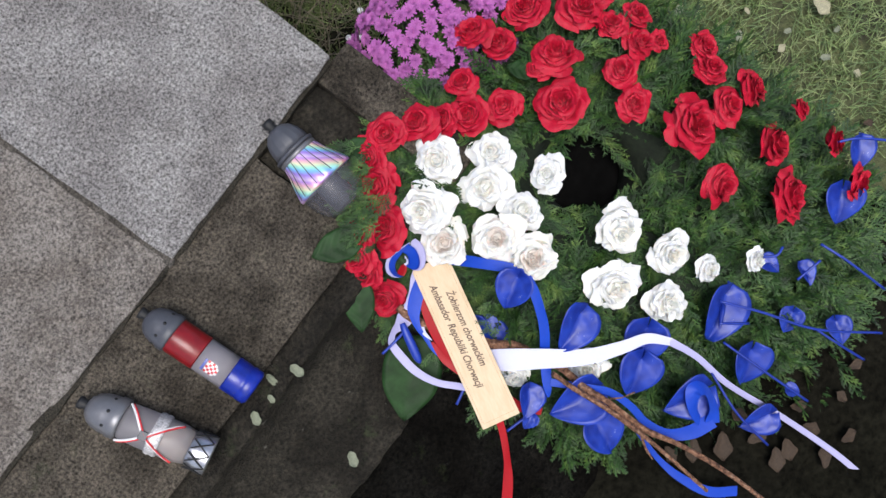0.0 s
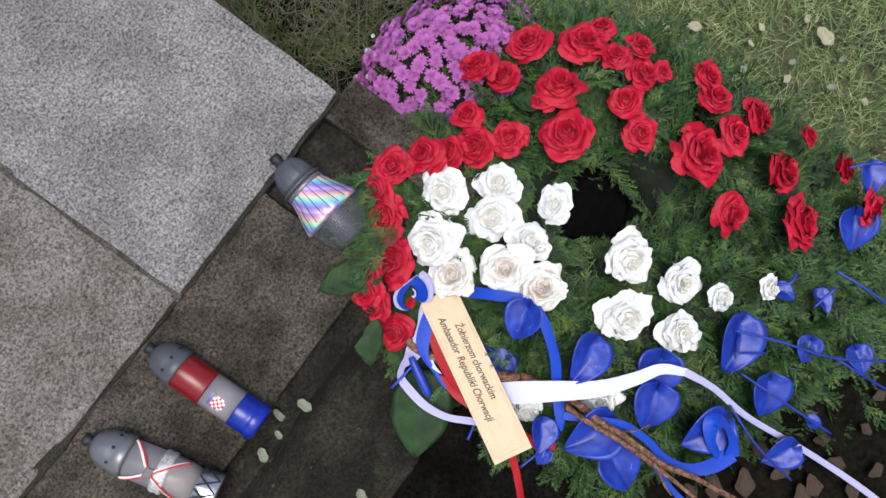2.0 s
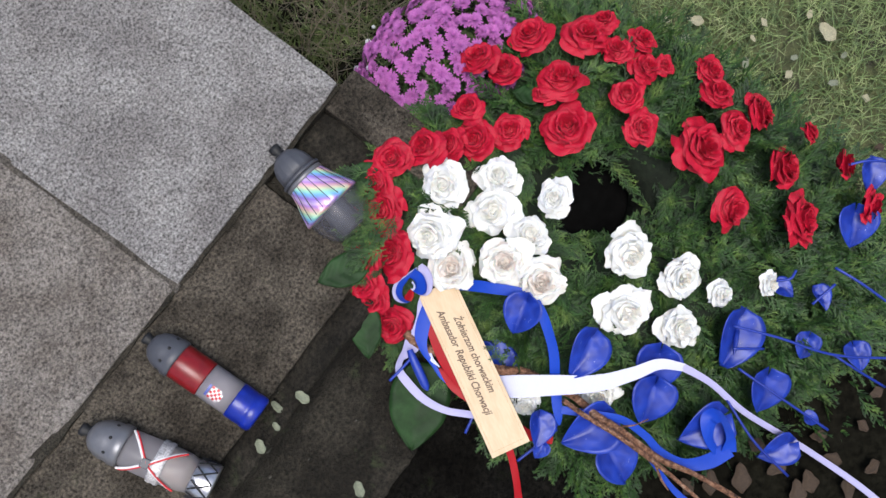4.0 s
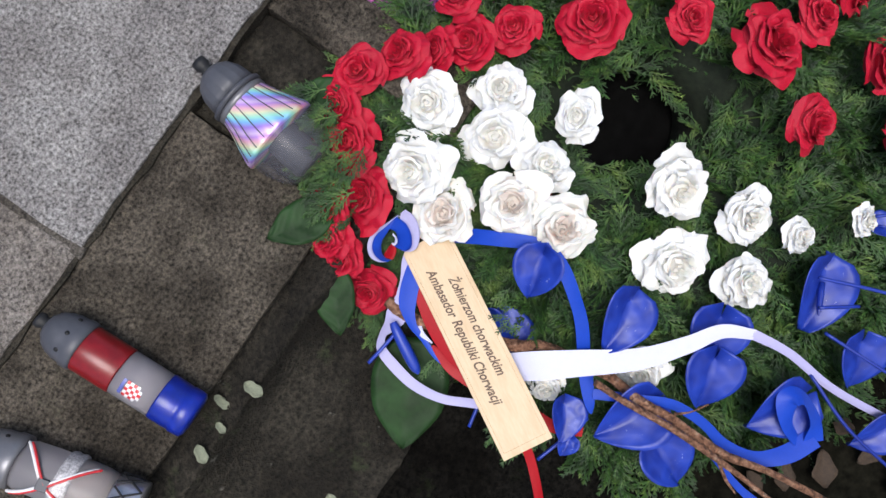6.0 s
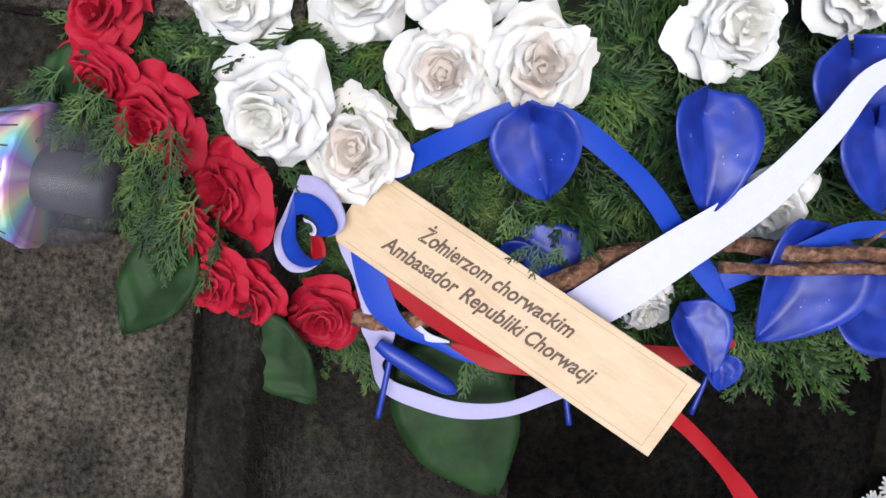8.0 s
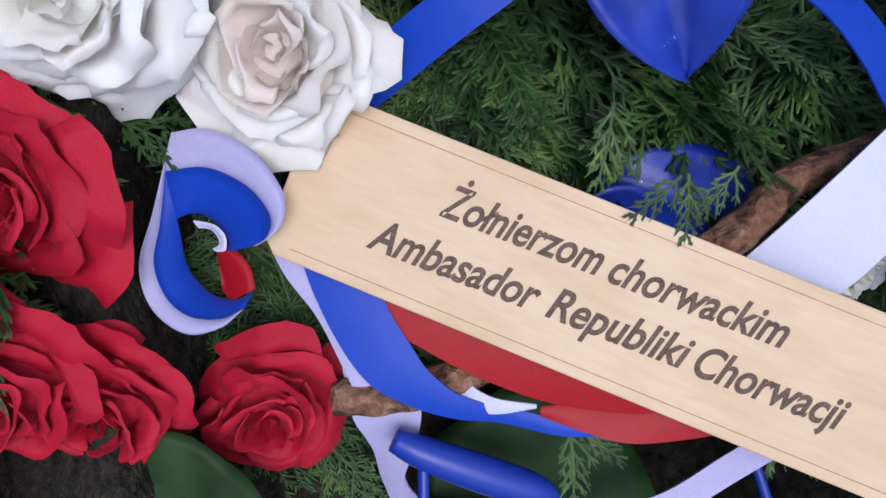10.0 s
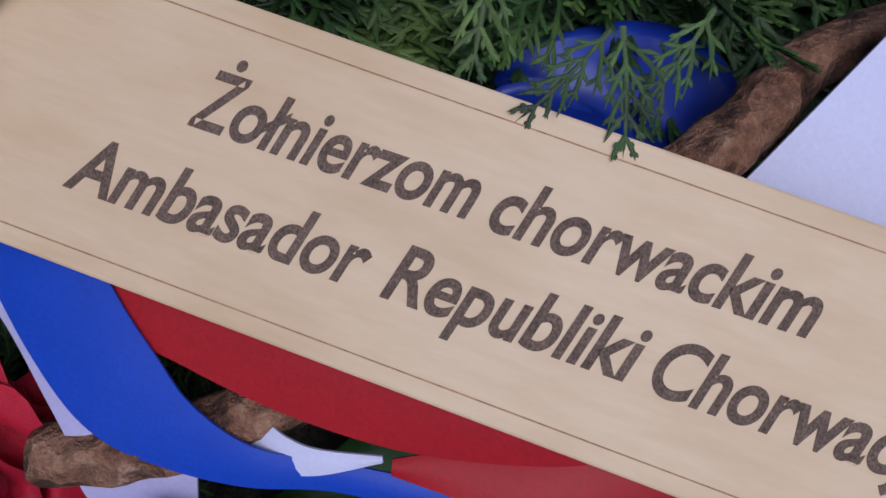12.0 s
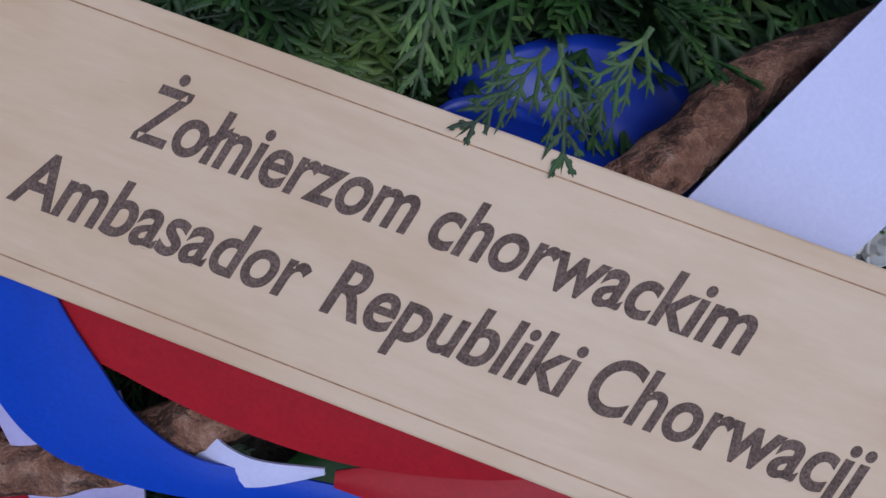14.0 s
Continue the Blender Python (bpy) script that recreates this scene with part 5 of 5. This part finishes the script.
lettering("chorwackim", 0.1152, 0.1788, 0.0318)
lettering("Ambasador", 0.0342, 0.0968, 0.0116)
lettering("Republiki", 0.1004, 0.1515, 0.0128)
lettering("Chorwacji", 0.1538, 0.2072, 0.0134)

# ---- ribbons ----
def band_mesh(name, a, b, mat, thick=0.0005):
    """A cloth band between two seams, bulging a little, closed with a second side."""
    p, q = smooth_line(a, 8), smooth_line(b, 8)
    n, m = len(p), 5
    top = []
    for u, v in zip(p, q):
        for k in range(m):
            f = k / (m - 1)
            top.append(Vector(u * (1 - f) + v * f) + Vector((0, 0, 0.0009 * math.sin(math.pi * f))))
    low = [w - Vector((0, 0, thick)) for w in top]
    k0 = len(top)
    faces = []
    for i in range(n - 1):
        for k in range(m - 1):
            c = i * m + k
            faces += [(c, c + 1, c + m + 1, c + m), (k0 + c, k0 + c + m, k0 + c + m + 1, k0 + c + 1)]
        for c in (i * m, i * m + m - 1):
            faces.append((c, c + m, k0 + c + m, k0 + c))
    return mesh_of(name, top + low, faces, mat)


for rows, mat, space, label in (
    (RIBBON_BLUE, RIBBON_BLUE_SATIN, Matrix(), "bright blue satin ribbon across the wreath"),
    (RIBBON_BLUE_LOWER, RIBBON_BLUE_SATIN, Matrix(), "bright blue satin ribbon looped among the anthuriums"),
    (RIBBON_BLUE_PUFF, RIBBON_BLUE_SATIN, Matrix(), "puffed blue satin loop beside a blue flower"),
    (RIBBON_BLUE_END, RIBBON_BLUE_SATIN, Matrix(), "trailing blue satin ribbon end under the branch"),
    (RIBBON_WHITE, RIBBON_WHITE_SATIN, Matrix(), "white satin ribbon twisting over the wreath"),
    (RIBBON_WHITE_TAIL, RIBBON_LILAC_AND_SHADED, Matrix(), "trailing end of the white satin ribbon, its shade coloured lavender"),
    (RIBBON_RED_TAIL, RIBBON_RED_SATIN, Matrix(), "red satin ribbon tail hanging below the plaque"),
    (RIBBON_RED_REAR, RIBBON_RED_SATIN, Matrix(), "red satin ribbon passing behind a blue flower"),
    (RIBBON_LAVENDER, RIBBON_LILAC_AND_SHADED, BOARD, "lavender-white satin ribbon hanging in a loop"),
    (RIBBON_BLUE_STRAP, RIBBON_BLUE_SATIN, BOARD, "blue satin ribbon holding the plaque"),
    (RIBBON_RED, RIBBON_RED_SATIN, BOARD, "red satin ribbon behind the plaque"),
    (RIBBON_RED_FOLD, RIBBON_RED_SATIN, BOARD, "folded end of red satin ribbon under the plaque"),
    (RIBBON_WHITE_TIP, RIBBON_WHITE_SATIN, BOARD, "pointed white ribbon end beside the bark"),
    (RIBBON_LILAC_EDGE, RIBBON_LILAC_AND_SHADED, BOARD, "lavender-white ribbon under the blue strap"),
):
    thing("ribbon", ribbon_mesh("ribbon", rows, mat), space, label, "ribbon", "ribbons of the wreath")


def bow():
    """The striped loops at the plaque's tied end: blue with lavender-white edges and a red back."""
    b = empty("ribbon_bow", BOARD)
    tagged(b, "curled ribbon bow in blue, lavender-white and red satin", "bow", "ribbons of the wreath")
    for edge, seam, inner in (BOW_UPPER, BOW_LOWER):
        loop = part("loop", band_mesh("loop", inner, seam, RIBBON_BLUE_SATIN), b, "blue satin loop")
        part("edge_stripe", band_mesh("edge_stripe", seam, edge, RIBBON_LILAC_AND_SHADED), loop, "lavender-white edge stripe")
    part("back", band_mesh("back", *BOW_RED, RIBBON_RED_SATIN), b, "red underside of the band")
    part("curl", band_mesh("curl", *BOW_CURL, RIBBON_WHITE_SATIN), b, "white curl at the centre")


bow()


# ---- the potted chrysanthemum ----
def daisy_mesh(seed, mat=None):
    rng = np.random.default_rng(seed)
    verts, faces = [], []
    for ringn, (count, reach, lift) in enumerate(((16, 1.0, 0.12), (14, 0.82, 0.3), (10, 0.55, 0.42), (7, 0.3, 0.46))):
        for k in range(count):
            a = 2 * math.pi * (k + 0.5 * ringn) / count + rng.normal(0, 0.08)
            d, s = np.array([math.cos(a), math.sin(a), 0]), np.array([-math.sin(a), math.cos(a), 0])
            length, w = reach * rng.uniform(0.88, 1.1), 0.12
            base = len(verts)
            for f, wf in ((0.1, 0.5), (0.6, 1.0), (0.92, 0.85), (1.0, 0.3)):
                p = d * length * f + np.array([0, 0, lift * f + 0.08 * math.sin(f * 3)])
                verts += [p - s * w * wf, p + np.array([0, 0, -0.04]), p + s * w * wf]
            for q in (0, 3, 6):
                faces += [(base + q, base + q + 3, base + q + 4, base + q + 1), (base + q + 1, base + q + 4, base + q + 5, base + q + 2)]
    return mesh_of("flower", verts, faces, mat or PURPLE_PETAL)


def chrysanthemum():
    c = empty("chrysanthemum", Matrix.Translation((0.171, -0.106, -0.1)))
    tagged(c, "potted purple chrysanthemum with dense small blooms", "flower pot")
    part("pot", lathe("pot", [(0.06, -0.16), (0.085, -0.05), (0.09, -0.05), (0.09, -0.04), (0.08, -0.04)], BLACK_HOLE, 32), c, "dark plastic pot")
    rng = np.random.default_rng(11)
    kinds = [daisy_mesh(s) for s in range(4)]
    spots = []
    tries = 0
    while len(spots) < 290 and tries < 16000:
        tries += 1
        q = rng.normal(0, 1, 3)
        q /= np.linalg.norm(q)
        if q[2] < -0.1:
            continue
        p = np.array([q[0] * 0.17, q[1] * 0.115, q[2] * 0.1])
        p[:2] = np.array([[math.cos(0.35), math.sin(0.35)], [-math.sin(0.35), math.cos(0.35)]]) @ p[:2]
        p += q * rng.normal(0, 0.006)
        if all(np.linalg.norm(p - o) > 0.0122 for o, _ in spots):
            spots.append((p, q))
    for i, (p, q) in enumerate(spots):
        n = Vector(q * np.array([0.7, 0.8, 1.3]))
        r = rng.uniform(0.0105, 0.0145)
        part("flower", kinds[i % 4], c, "", Matrix.Translation(p) @ n.to_track_quat("Z", "Y").to_matrix().to_4x4() @ pose(0, 0, 0, 0, 0, rng.uniform(0, 360)) @ Matrix.Diagonal((r, r, r, 1)))
    verts, faces = [], []
    for _ in range(900):
        q = rng.normal(0, 1, 3)
        q /= np.linalg.norm(q)
        p = q * np.array([0.15, 0.095, 0.085]) * rng.uniform(0.6, 0.98)
        a = rng.normal(0, 1, 3)
        a /= np.linalg.norm(a)
        b = np.cross(a, q)
        k = len(verts)
        verts += [p - a * 0.012, p + b * 0.006, p + a * 0.012, p - b * 0.006]
        faces.append((k, k + 1, k + 2, k + 3))
    tagged(part("leaves", mesh_of("leaves", verts, faces, DARK_LEAF), c, "dark green leaves between the blooms"), kind="stuff")


chrysanthemum()


def small_white_flowers():
    c = empty("white_flower_cluster", Matrix.Translation((-0.375, -0.76, -0.13)))
    tagged(c, "small cluster of white pompon flowers on the dark ground", "flower")
    for k, (x, y, r) in enumerate(((0.006, -0.03, 0.0125), (-0.008, -0.012, 0.0115), (-0.012, -0.034, 0.011))):
        f = part("flower", WHITE_DAISIES[k % 2], c, "", pose(x, y, 0.012, 8 * k - 14, 6, 40 * k) @ Matrix.Diagonal((r, r, r, 1)))
        part("stalk", tube_mesh("stalk", [(0, 0, 0.1, 0.06), (0.1, 0.1, -2, 0.06), (0, 0, -4.0, 0.08)], DARK_LEAF, 6), f)


WHITE_DAISIES = [daisy_mesh(30 + k, WHITE_PETAL) for k in range(2)]
small_white_flowers()


def berry(x, y, r):
    z = ground_z(x, y) + 0.08
    b = empty("white_berry_stem", Matrix.Translation((x, y, z)))
    tagged(b, "small white berry on a thin stem", "berry", "white berries")
    part("berry", lathe("berry", [(0, -r), (r * 0.7, -r * 0.7), (r, 0), (r * 0.7, r * 0.7), (0, r)], PEARL, 14), b)
    part("stalk", tube_mesh("stalk", [(0, 0, -r, 0.0008), (0.004, 0.002, -0.05, 0.0008), (0.0, 0.0, -0.09, 0.001)], TWIG, 5), b)


for x, y, r in ((0.105, 0.035, 0.006), (0.118, 0.02, 0.0045), (0.062, 0.02, 0.004), (0.16, 0.05, 0.006), (0.19, 0.06, 0.004)):
    berry(x, y, r)
